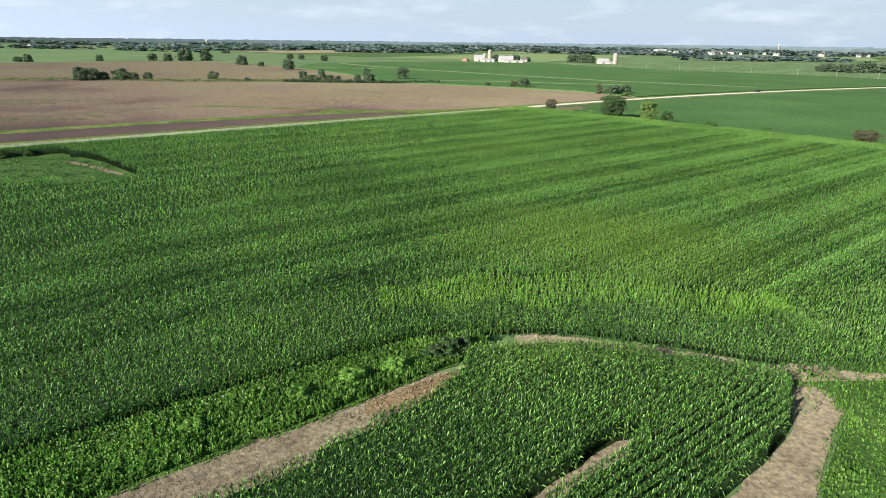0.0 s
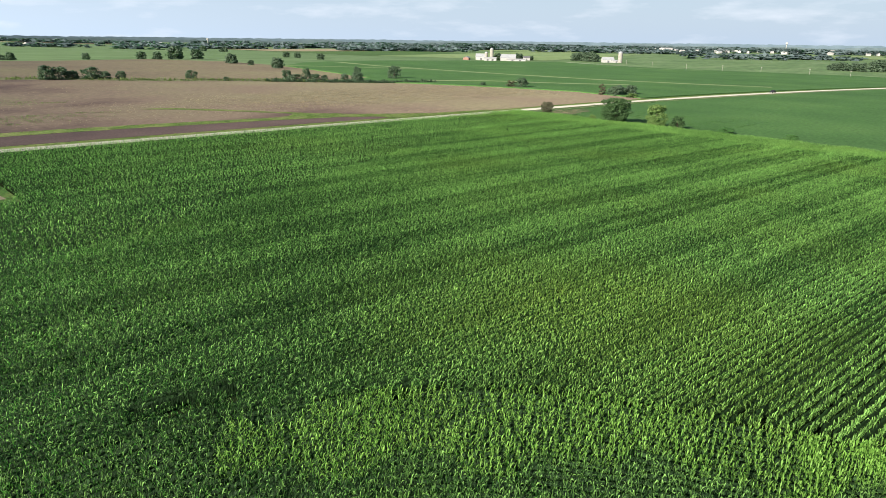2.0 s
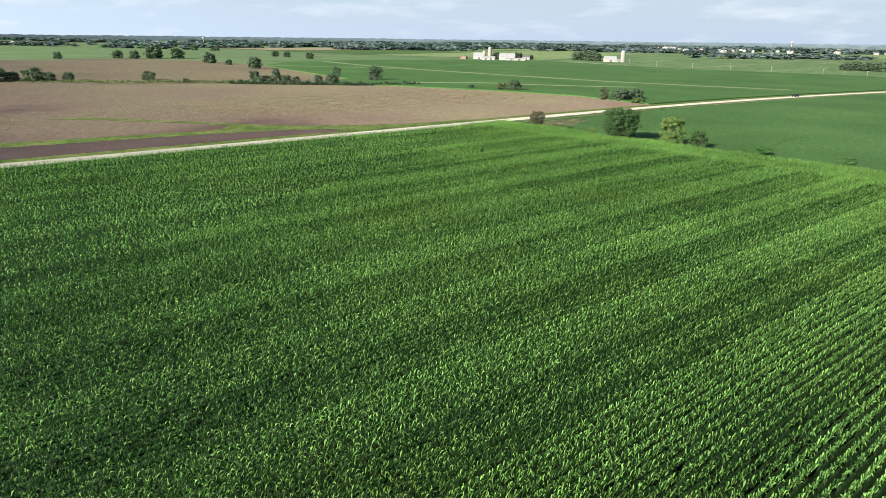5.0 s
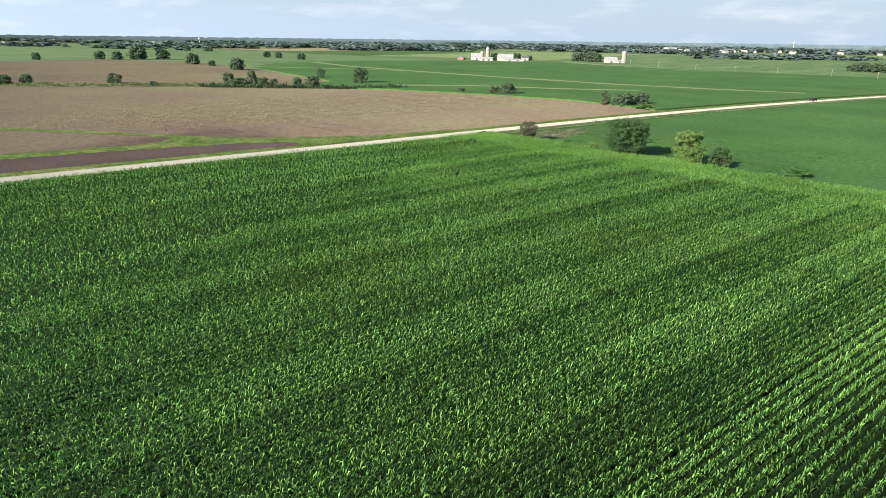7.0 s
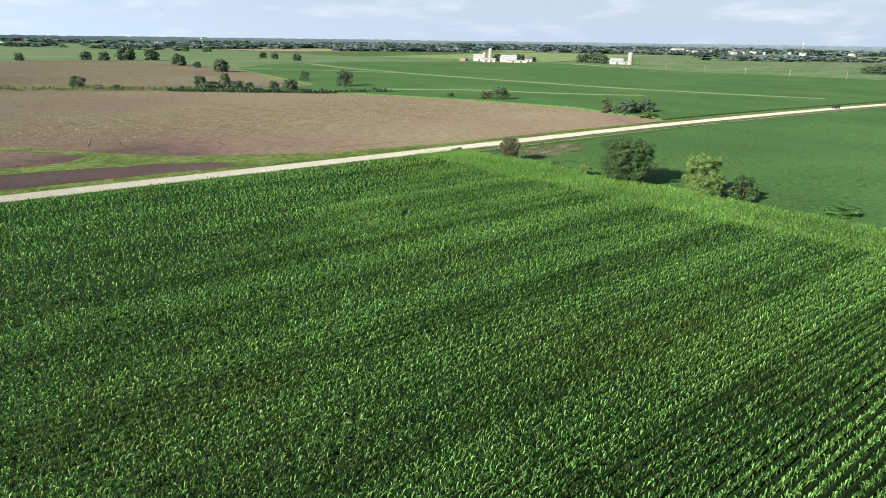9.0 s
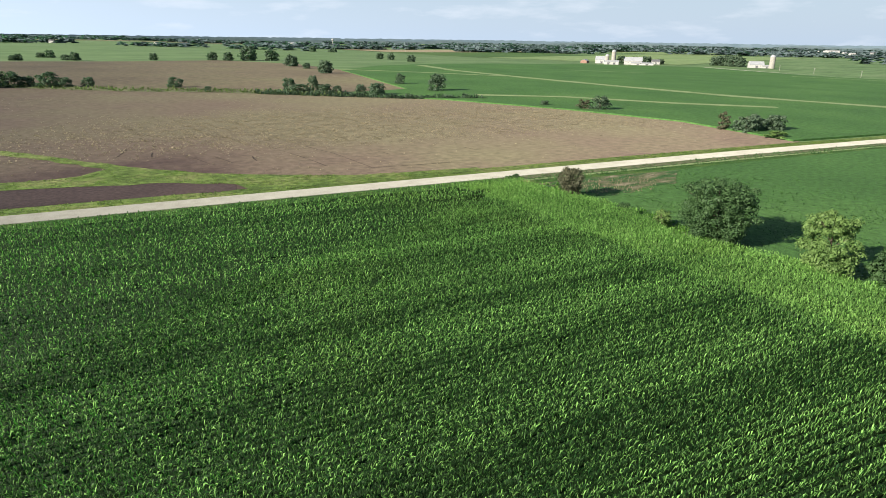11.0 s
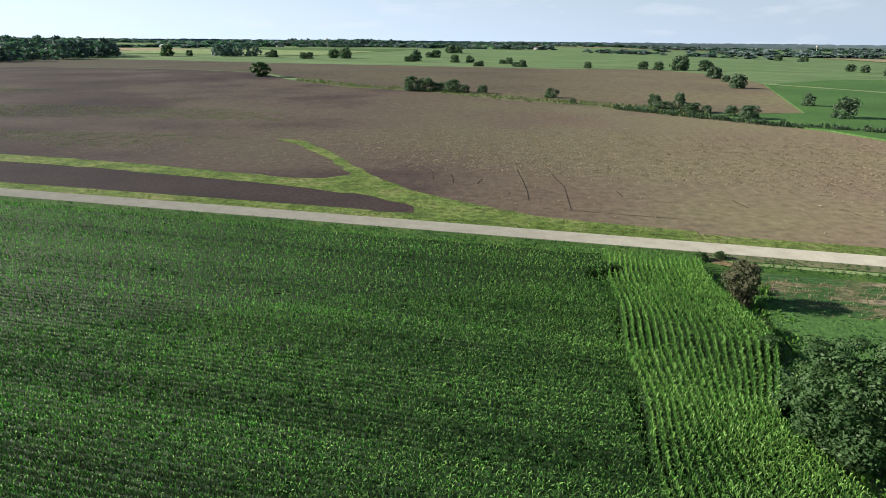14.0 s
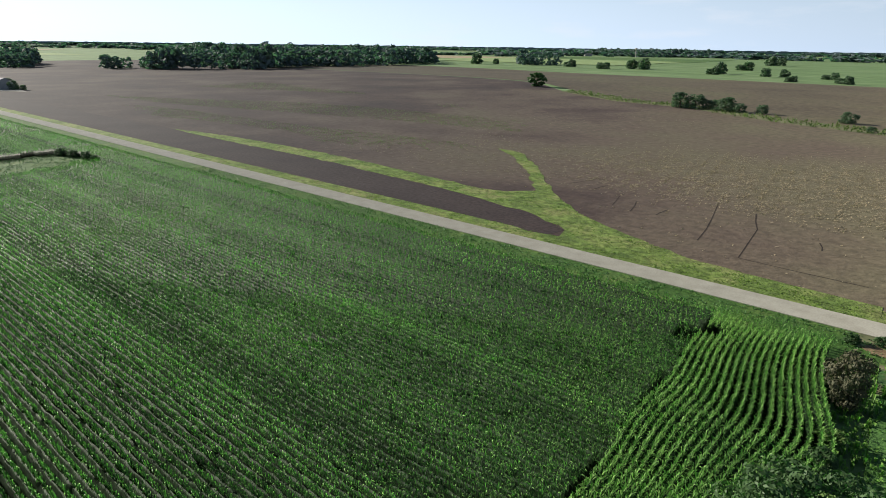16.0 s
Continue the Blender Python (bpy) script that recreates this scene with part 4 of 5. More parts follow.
tagged(sheet("rim_path", ribbon([(43.6, 34.0), (45.0, 32.9), (47.6, 29.8), (52.5, 21.8), (55.4, 15.3), (60.8, 10.2)], 2.9, 6), 0.13, M_SOIL, cell=4), "thin bare path between two blocks of corn", "soil", kind="structure")
for gx, gy, r in GAPS:
    tagged(sheet("bare_spot", [(gx + r * (1.0 + 0.3 * math.sin(5 * k + gx)) * math.cos(k), gy + r * (1.0 + 0.3 * math.sin(5 * k + gx)) * math.sin(k)) for k in (0, 0.6, 1.2, 1.9, 2.5, 3.1, 3.7, 4.4, 5.0, 5.6)], 0.09, M_SOIL), "bare soil spot between corn headland and rows", "soil", kind="structure")
tagged(sheet("small_bare_spot", [(34.6, 33.0), (35.4, 34.2), (36.4, 34.4), (36.9, 33.6), (35.8, 32.8)], 0.13, M_SOIL, cell=5), "small bare spot at the track's end", "soil", kind="structure")
tagged(sheet("bare_strip", ragged([(58.6, 13.0), (60.4, 11.9), (62.6, 8.6), (64, 7), (62.4, 7.0), (59.6, 9.4), (58.2, 11.6)], 0.15, 7, 1.5), 0.13, M_SOIL, cell=5), "bare pale strip of soil where the corn path ends", "soil", kind="structure")
tagged(sheet("weedy_ground", [(-60, 51), (4, 45.5), (21, 43.0), (35, 40.4), (42, 36.9), (40.5, 35.0), (37.2, 34.3), (34, 35.0), (28, 35.4), (21.6, 35.8), (14.7, 36.6), (7.4, 37.4), (-60, 42)], 0.07, M_DITCH, cell=8), "weedy green strip beside the dirt track", "weeds", kind="structure")
tagged(sheet("weedy_ground", [(57.5, 14.6), (55.2, 13.2), (56.8, 11.5), (56.6, 9.8), (53.9, 7.6), (48.3, 7.0), (44.3, 6.4), (41.1, 5.8), (36, 3.6), (30, 1.5), (31, -6), (40, -15), (53, -21), (68, -19), (79, -12), (82, -3), (76, 4), (66, 11)], 0.07, M_DITCH, cell=8), "weedy green ground beyond the bare soil", "weeds", kind="structure")


def build_far_corner():
    """The field's south-eastern end, which the flight only skirts."""
    x, y = rows_grid(70, 213, -60, 80, 0.762, 1.7, 24)
    keep = inside(SHADE, x, y) & ((y < -22 + 0.30 * x) & (x < STRIP_EDGE) | (x >= STRIP_EDGE) & (y < 10)) & (rim_distance(x, y) > 1.0)
    x, y = x[keep], y[keep]
    ob = new("corn_field", corn_mesh("corn_field", x, y, crop_height(x, y, 25), 4, 3.6, M_CORN, 26, low=0.45, spread=1.3))
    tagged(ob, "green corn crop at the field's far corner", "corn crop", kind="stuff")


build_far_corner()

# ---- leafy things ----


def empty(name, x, y, z, yaw=0.0, scale=1.0):
    ob = new(name)
    ob.empty_display_size = 0.5
    ob.location, ob.rotation_euler, ob.scale = (x, y, z), (0, 0, yaw), (scale, scale, scale)
    return ob


def child(name, mesh, parent, label=""):
    ob = new(name, mesh)
    ob.parent = parent
    return tagged(ob, label)


def part(name, bm, mat, parent, label=""):
    me = bpy.data.meshes.new(name)
    bm.to_mesh(me)
    bm.free()
    me.materials.append(mat)
    return child(name, me, parent, label)


def crown_arrays(seed, clumps, leaves, size, low=0.16, spread=1.0, ragged=0.35, tuft=(0.10, 0.19), full=False):
    """Leaves of a crown of height 1 and width spread, in clumps of uneven reach with gaps between."""
    rng = np.random.default_rng(seed)
    a = rng.uniform(0, 2 * np.pi, clumps)
    v = rng.uniform(0, 1, clumps)
    z = low + (0.92 - low) * v
    girth = np.sin(np.pi * np.clip((z - low * 0.6) / (1.10 - low * 0.6), 0, 1)) ** 0.45
    if full:                                             # leafy down to the ground
        girth = np.sqrt(np.clip(1 - ((z - 0.30) / 0.72) ** 2, 0.05, 1))
    r = 0.5 * spread * girth * rng.uniform(0.35, 0.92, clumps) ** 0.6 * rng.uniform(1 - ragged, 1.08, clumps)
    centre = np.stack([np.cos(a) * r, np.sin(a) * r, z], -1)
    reach = rng.uniform(*tuft, clumps) * (0.6 + 0.4 * spread)
    d = rng.normal(0, 1, (clumps, leaves, 3))
    d /= np.linalg.norm(d, axis=2)[..., None]
    d[..., 2] = np.abs(d[..., 2]) * np.sign(rng.uniform(-0.35, 1, (clumps, leaves)))
    p = centre[:, None] + d * reach[:, None, None] * rng.uniform(0.55, 1.1, (clumps, leaves, 1)) * [1, 1, 0.75]
    p = p.reshape(-1, 3)
    out = d.reshape(-1, 3)
    n = len(p)
    u = rng.normal(0, 1, (n, 3))
    u -= (u * out).sum(1)[:, None] * out * 0.8
    u /= np.linalg.norm(u, axis=1)[:, None]
    w = np.cross(out + rng.normal(0, 0.45, (n, 3)), u)
    w /= np.linalg.norm(w, axis=1)[:, None]
    s = size * rng.uniform(0.6, 1.3, (n, 1))
    verts = np.stack([p - u * s, p + w * s * 0.5, p + u * s, p - w * s * 0.5], 1).reshape(-1, 3)
    verts[:, 2] = np.maximum(verts[:, 2], 0.02)
    q = np.arange(n)[:, None] * 4
    tris = np.concatenate([q + [[0, 1, 2]], q + [[0, 2, 3]]], 1).reshape(-1, 3)
    return verts, tris


def limb(bm, a, b, ra, rb, sides=7):
    a, b = Vector(a), Vector(b)
    turn = (b - a).to_track_quat("Z", "Y").to_matrix()
    rings = []
    for p, r in ((a, ra), (a.lerp(b, 0.5) + Vector((0.06 * ra, 0.05 * ra, 0)), (ra + rb) / 2), (b, rb)):
        rings.append([bm.verts.new(p + turn @ Vector((r * math.cos(k * 2 * math.pi / sides), r * math.sin(k * 2 * math.pi / sides), 0))) for k in range(sides)])
    for lo, hi in zip(rings, rings[1:]):
        for k in range(sides):
            bm.faces.new((lo[k], lo[(k + 1) % sides], hi[(k + 1) % sides], hi[k]))
    bm.faces.new(rings[-1])


def trunk_mesh(seed, thick=0.03, limbs=7, spread=1.0, sides=7):
    """A tapered trunk with limbs, for a tree of height 1."""
    rng = random.Random(seed)
    bm = bmesh.new()
    limb(bm, (0, 0, -0.02), (rng.uniform(-0.03, 0.03), rng.uniform(-0.03, 0.03), 0.42), thick, thick * 0.65, sides)
    limb(bm, (0, 0, 0.40), (rng.uniform(-0.06, 0.06), rng.uniform(-0.06, 0.06), 0.86), thick * 0.62, thick * 0.12, sides)
    for k in range(limbs):
        a = k * 2.4 + rng.uniform(-0.4, 0.4)
        z = 0.18 + 0.5 * k / limbs
        r = spread * rng.uniform(0.24, 0.40)
        limb(bm, (0, 0, z), (math.cos(a) * r, math.sin(a) * r, z + rng.uniform(0.12, 0.26)), thick * 0.4, thick * 0.07, 5)
    me = bpy.data.meshes.new("trunk")
    bm.to_mesh(me)
    bm.free()
    me.materials.append(M_BARK)
    return me


def tree(kind, x, y, height, width, meshes, label, category, yaw=0.0, group="", sink=0.0):
    """meshes: trunk and crown of a tree 1 high and 1 wide."""
    root = new(kind)
    root.location = (x, y, float(land(x, y)) - sink)
    root.rotation_euler, root.scale = (0, 0, yaw), (width, width, height)
    child("trunk", meshes[0], root)
    child("crown", meshes[1], root)
    return tagged(root, label, category, group)


def kind_of_tree(seed, clumps, leaves, size, mat, **more):
    v, t = crown_arrays(seed, clumps, leaves, size, **more)
    return trunk_mesh(seed), numpy_mesh("crown", v, t, mat)


# trees in the fence line between corn and soybeans
BIG = kind_of_tree(31, 240, 140, 0.0165, M_TREE, low=0.10, ragged=0.36, tuft=(0.06, 0.12))
PALE_TREE = kind_of_tree(32, 150, 110, 0.021, M_TREE_PALE, low=0.10, ragged=0.5, tuft=(0.06, 0.13))
GREY = kind_of_tree(33, 70, 100, 0.030, M_BUSH_GREY, low=0.12, ragged=0.45)
BUSH = kind_of_tree(34, 45, 80, 0.045, M_TREE, low=0.06, ragged=0.4, full=True)
PALE_BUSH = kind_of_tree(35, 45, 80, 0.045, M_TREE_PALE, low=0.06, ragged=0.5)
LOW_BUSH = kind_of_tree(36, 60, 90, 0.04, M_SOYLEAF, low=0.02, ragged=0.3, full=True)
FENCE = "fence-line trees"
tagged(sheet("orange_soil", [(214.2, 177.6), (216, 178.6), (217.8, 177.2), (217.4, 175.6), (215.4, 175.8)], 0.15, M_SOIL_RED), "small bare reddish spot in the road ditch", "soil", kind="structure")
tree("bush", 213.5, 177.8, 1.3, 2.0, BUSH, "low dark bush in the road ditch", "bush", 0.5, FENCE)
tree("bush", 216.4, 179.2, 1.1, 1.8, BUSH, "low dark bush in the road ditch", "bush", 1.7, FENCE)
tree("tree", 213.8, 131.3, 9.5, 10.6, BIG, "broad dense dark green tree beside the corn", "tree", 0.3, FENCE)
tree("tree", 215.0, 116.8, 8.5, 7.6, PALE_TREE, "pale green tree with a ragged crown beside the corn", "tree", 1.2, FENCE)
tree("bush", 219.0, 111.5, 4.6, 5.0, BUSH, "low dark bush beside the pale tree", "bush", 2.0, FENCE)
tree("bush", 214.2, 160.8, 5.9, 4.6, GREY, "sparse grey-brown bush near the road ditch", "bush", 0.4, FENCE)
tree("bush", 215.5, 47.5, 5.0, 7.5, GREY, "wide grey-green bush beside the corn", "bush", 1.0, FENCE)
tree("bush", 222.5, 97.0, 2.4, 5.6, LOW_BUSH, "low dull green bush in the soybeans", "bush", 0.0, FENCE)
tree("bush", 226.0, 79.5, 2.0, 4.2, LOW_BUSH, "low dull green bush in the soybeans", "bush", 1.4, FENCE)
tree("bush", 213.4, 147.5, 2.6, 3.0, BUSH, "small green bush at the corn's edge", "bush", 2.4, FENCE)
tree("bush", 214.0, 140.5, 3.0, 3.4, PALE_BUSH, "small green bush at the corn's edge", "bush", 0.9, FENCE)
tree("bush", 213.6, 152.5, 2.0, 2.6, PALE_BUSH, "small green bush at the corn's edge", "bush", 0.2, FENCE)

for k, (x, y, h, w) in enumerate(((14, 178, 2.3, 4.0), (19, 179, 2.0, 3.4), (25, 180, 2.2, 3.2), (31, 179.5, 1.9, 2.6))):
    tree("bush", x, y, h, w, BUSH, "dark bush at the rim of the grassy hollow", "bush", k * 1.3, "hollow bushes")

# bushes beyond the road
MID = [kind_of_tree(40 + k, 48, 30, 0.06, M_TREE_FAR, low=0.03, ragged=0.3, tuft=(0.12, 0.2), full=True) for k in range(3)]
MID_PALE = kind_of_tree(44, 26, 22, 0.085, M_TREE_PALE, low=0.04, ragged=0.5, full=True)
MID_GREY = kind_of_tree(45, 22, 20, 0.08, M_BUSH_GREY, low=0.05, ragged=0.55, full=True)
ROADSIDE = "bushes beyond the road"
tree("bush", 325, 211, 5.6, 5.6, MID_GREY, "pale dry bush at the corner of the brown field", "bush", 0.0, ROADSIDE)
for x, y, h, w in ((326, 203, 5.8, 7.6), (333, 204, 5.2, 7.4), (338, 201, 6.0, 7.0)):
    tree("bush", x, y, h, w, MID[int(x) % 3], "dark green bush at the corner of the brown field", "bush", x, ROADSIDE)
tree("bush", 322, 190, 2.2, 7.0, MID_PALE, "low spreading pale bush by the road", "bush", 0.6, ROADSIDE)
tree("bush", 329, 271, 5.8, 8.0, MID[1], "dark bush at the brown field's edge", "bush", 0.3, ROADSIDE)
tree("bush", 324, 275, 4.2, 7.0, MID_GREY, "low dry bush at the brown field's edge", "bush", 2.3, ROADSIDE)
tree("bush", 319, 294, 2.6, 4.0, MID[2], "small dark bush at the brown field's edge", "bush", 1.3, ROADSIDE)

# the hedge between the two brown fields
HEDGE = "hedge trees"
hedge_trees = [(113, 452, 8.2, 10.5), (120, 456, 7.2, 12.0), (128, 458, 5.6, 8.0), (136, 452, 7.2, 12.0), (144, 449, 4.8, 7.0), (154, 452, 5.4, 6.0), (193, 438, 5.2, 8.0), (203, 408, 2.6, 4.0)]
hedge_trees += [(240, 397, 7.6, 6.4), (243, 390, 4.0, 11.0), (249, 388, 8.2, 5.8), (254, 386, 4.8, 8.5), (260, 384, 3.5, 5.8), (267, 370, 4.9, 5.6), (272, 363, 6.8, 8.8), (319, 429, 6.6, 6.4), (314, 377, 9.0, 11.0)]
for k, (x, y, h, w) in enumerate(hedge_trees):
    tree("hedge_tree", x, y, h, w, MID[k % 3], "dark green tree in the hedge between brown fields", "tree", k * 1.3, HEDGE)
tree("tree", -12, 522, 10.0, 14.0, kind_of_tree(47, 40, 34, 0.07, M_TREE, low=0.06, ragged=0.3), "lone round dark tree in the brown field", "tree", 0.5)


def scatter(name, px, py, height, width, blades, mat, seed, label, category, flat=0.4, lift=0.0):
    """Tufts of blades or small leaves over a piece of ground."""
    rng = np.random.default_rng(seed)
    n = len(px)
    gz = land(px, py) + lift
    h = height * rng.uniform(0.5, 1.25, n) * (1 + 0.35 * soft_noise(px, py, 1.6, seed))
    a = rng.uniform(0, 2 * np.pi, (n, blades))
    lean = rng.uniform(0.15, 1.0, (n, blades)) * width
    dx, dy = np.cos(a), np.sin(a)
    w = width * 0.28 * rng.uniform(0.6, 1.3, (n, blades))
    z = gz[:, None] + h[:, None] * rng.uniform(1 - flat, 1, (n, blades))
    base = np.stack([px[:, None] + dx * lean * 0.2, py[:, None] + dy * lean * 0.2, np.broadcast_to(gz[:, None], dx.shape)], -1)
    left = np.stack([px[:, None] + dx * lean * 0.6 - dy * w, py[:, None] + dy * lean * 0.6 + dx * w, z], -1)
    right = np.stack([px[:, None] + dx * lean * 0.6 + dy * w, py[:, None] + dy * lean * 0.6 - dx * w, z], -1)
    tip = np.stack([px[:, None] + dx * lean * 1.3, py[:, None] + dy * lean * 1.3, z - 0.12 * h[:, None]], -1)
    verts = np.stack([base, left, right, tip], 2).reshape(-1, 3)
    q = np.arange(n * blades)[:, None] * 4
    tris = np.concatenate([q + [[0, 1, 2]], q + [[1, 3, 2]]], 1).reshape(-1, 3)
    return tagged(new(name, numpy_mesh(name, verts, tris, mat)), label, category, kind="stuff")


def fill(outline, per_m2, seed, wobble=0.0):
    """Random points inside an outline."""
    rng = np.random.default_rng(seed)
    xs, ys = [p[0] for p in outline], [p[1] for p in outline]
    n = int((max(xs) - min(xs)) * (max(ys) - min(ys)) * per_m2)
    x, y = rng.uniform(min(xs), max(xs), n), rng.uniform(min(ys), max(ys), n)
    keep = inside(outline, x + wobble * soft_noise(x, y, 1.5, seed), y)
    return x[keep], y[keep]


# weeds beside the dirt track, as tall as a person's waist
WEEDS = [(-12, 47.4), (4, 45.9), (15, 44.1), (26, 42.5), (36, 40.3), (41.5, 37.2), (40.5, 35.2), (37, 34.6), (35.5, 34.9), (33.5, 35.1), (28, 35.6), (21.6, 36.0), (14.7, 36.8), (7.4, 37.7), (-12, 39.6)]
WEED_BUSH = kind_of_tree(36, 40, 70, 0.05, M_WEED, low=0.05, ragged=0.45, full=True)
x, y = fill(WEEDS, 30, 51, 0.5)
scatter("weeds", x, y, 0.55, 0.19, 7, M_WEED, 51, "waist-high bright green weeds beside the dirt track", "weeds", flat=0.9, lift=0.3)
x, y = fill([(57.0, 14.0), (55.4, 13.0), (57.0, 11.5), (56.8, 9.7), (54.0, 7.4), (48.3, 6.8), (44.3, 6.2), (36, 3.2), (34, -6), (70, -6), (72, 8), (62.4, 9.0), (60.4, 11.8), (58.8, 12.8)], 9, 52, 0.5)
scatter("weeds", x, y, 0.45, 0.17, 6, M_WEED, 52, "bright green weeds beyond the bare soil", "weeds", flat=0.75)
keep = (RIM[:, 0] > -12) & (RIM[:, 0] < 72)
x, y = fill(ribbon([tuple(q) for q in RIM[keep][::4]], 1.8, 3), 9, 69)
scatter("rim_weeds", x, y, 0.7, 0.16, 6, M_SOYLEAF, 69, "low green weeds along the foot of the corn", "weeds", flat=0.75)
for k, (x0, y0, h, w) in enumerate(((36.5, 36.2, 2.0, 2.6), (38.2, 36.0, 1.7, 2.2), (35.0, 36.6, 1.5, 2.4), (22, 38.8, 1.5, 2.6), (27, 38.0, 1.6, 3.0), (14, 40.2, 1.4, 2.4), (31, 37.2, 1.6, 2.4))):
    tree("weed_bush", x0, y0, h, w, BUSH if k < 3 else WEED_BUSH, "dark leafy weed bush beside the dirt track" if k < 3 else "bright green weed bush beside the dirt track", "bush", k * 1.1, "weed bushes")
for line, width, seed in (([(-6, 38.8), (7.4, 37.5), (14.7, 36.7), (21.6, 35.9), (28, 35.5), (33.5, 35.1)], 1.1, 81), ([(55.2, 13.0), (56.6, 11.5), (56.4, 9.9), (53.7, 7.7), (48.2, 7.1), (44.2, 6.5), (36, 3.8)], 1.3, 82)):
    x, y = fill(ragged(ribbon(line, width, seed), 0.3, seed, 0.8), 16, seed)
    scatter("edge_weeds", x, y, 0.35, 0.13, 6, M_WEED, seed, "low green weeds creeping onto the bare soil", "weeds", flat=0.75)
x, y = fill([(4, 44.6), (14, 43.2), (22, 42.0), (22, 40.9), (14, 42.0), (4, 43.4)], 1.5, 53)
scatter("white_flowers", x, y, 0.12, 0.11, 5, M_FLOWER, 53, "white umbel flowers among the weeds", "flowers", flat=0.3, lift=0.85)

for k, (name, outline) in enumerate((("dirt_track", TRACK), ("bare_patch", PATCH), ("bare_lane", LANE))):
    x, y = fill([q for q in outline if q[0] > -20] if k else [(4, 37.4), (14.7, 36.4), (28, 35.2), (34, 34.4), (30, 31.4), (8, 31.2), (4, 31.4)], 5.0, 83 + k, 0.4)
    scatter("soil_clods", x, y, 0.07, 0.10, 3, M_CLOD, 83 + k, "dry crumbled clods on the bare soil", "clods", flat=0.5, lift=0.1)
x, y = fill([(22, 34.4), (28, 34.8), (33.4, 34.4), (34.4, 33.4), (31, 31.8), (25, 32.4)], 9.0, 86, 0.4)
scatter("dry_grass", x, y, 0.16, 0.16, 4, M_DRY, 86, "dry yellow grass on the orange soil", "grass", flat=0.6, lift=0.1)

# grass of the verges and the forked waterway
x, y = fill(along_road(40, 340, 2.9, 7.4), 3.2, 54)
scatter("verge_grass", x, y, 0.18, 0.30, 3, M_TUFT, 54, "yellow-green tufts of grass along the road", "grass")
x, y = fill(along_road(60, 340, -8.5, -2.9), 2.0, 55)
scatter("ditch_grass", x, y, 0.35, 0.30, 3, M_SOYLEAF, 55, "green grass tufts in the road ditch", "grass")
x, y = fill(SPIT, 2.2, 56, 0.8)
scatter("waterway_grass", x, y, 0.20, 0.34, 3, M_TUFT, 56, "bright grass tufts on the forked waterway", "grass")
x, y = fill([(212.6, 172), (219.5, 172), (218.5, 150), (217.5, 120), (217, 60), (213, 60), (213.2, 120), (213.4, 150)], 4.0, 57, 0.8)
scatter("fence_weeds", x, y, 0.9, 0.34, 6, M_WEED, 57, "rank green weeds along the fence line", "weeds", flat=0.7)
DRY_PATCH = [(216.5, 172.5), (226, 172.2), (238, 171), (252, 168.5), (247, 165), (241, 160), (233, 161), (227, 158.5), (221, 161.5), (216.5, 165)]
tagged(sheet("dry_ground", DRY_PATCH, 0.5, M_DRYSOIL, cell=6, skirt=0.5), "dry brown weedy ground beside the grey bush", "ground", kind="structure")
x, y = fill([(216, 171), (236, 169.5), (240, 163), (232, 158), (222, 158), (217, 164)], 1.2, 58, 1.5)
scatter("dry_weeds", x, y, 0.4, 0.17, 5, M_DRY, 58, "dry brown weeds beside the grey bush", "weeds", lift=0.5)
x, y = fill(HOLLOW, 1.2, 59, 0.8)
scatter("hollow_weeds", x, y, 0.4, 0.40, 4, M_SOYLEAF, 59, "pale grass in the hollow", "grass")
x, y = fill(HEDGE_BANK, 0.22, 60, 3)
scatter("hedge_reeds", x, y, 1.2, 0.9, 5, M_OLIVE, 60, "tall pale reeds and brush along the hedge", "brush", flat=0.6)
x, y = fill(ribbon([(222, 392), (252, 366), (277, 345), (313, 330)], 7.0, 8), 0.9, 61)
scatter("hedge_reeds", x, y, 1.8, 0.9, 5, M_TREE_FAR, 61, "tall green reeds along the field's edge", "brush", flat=0.6)


def soybeans():
    x, y = rows_grid(216.8, 285, 120, 200, 0.76, 0.8, 62)
    ok = (y < road_y(x) - 11) & (y > 100) & (np.random.default_rng(6).random(len(x)) < np.clip((275 - x) / 45, 0, 1)) & ~inside([(216, 171), (236, 169.5), (240, 163), (232, 158), (222, 158), (217, 164)], x, y)
    scatter("soybean_rows", x[ok], y[ok], 0.22, 0.34, 4, M_SOYPLANT, 62, "low dark green soybean plants in rows", "soybean crop", flat=0.5, lift=0.36)


soybeans()


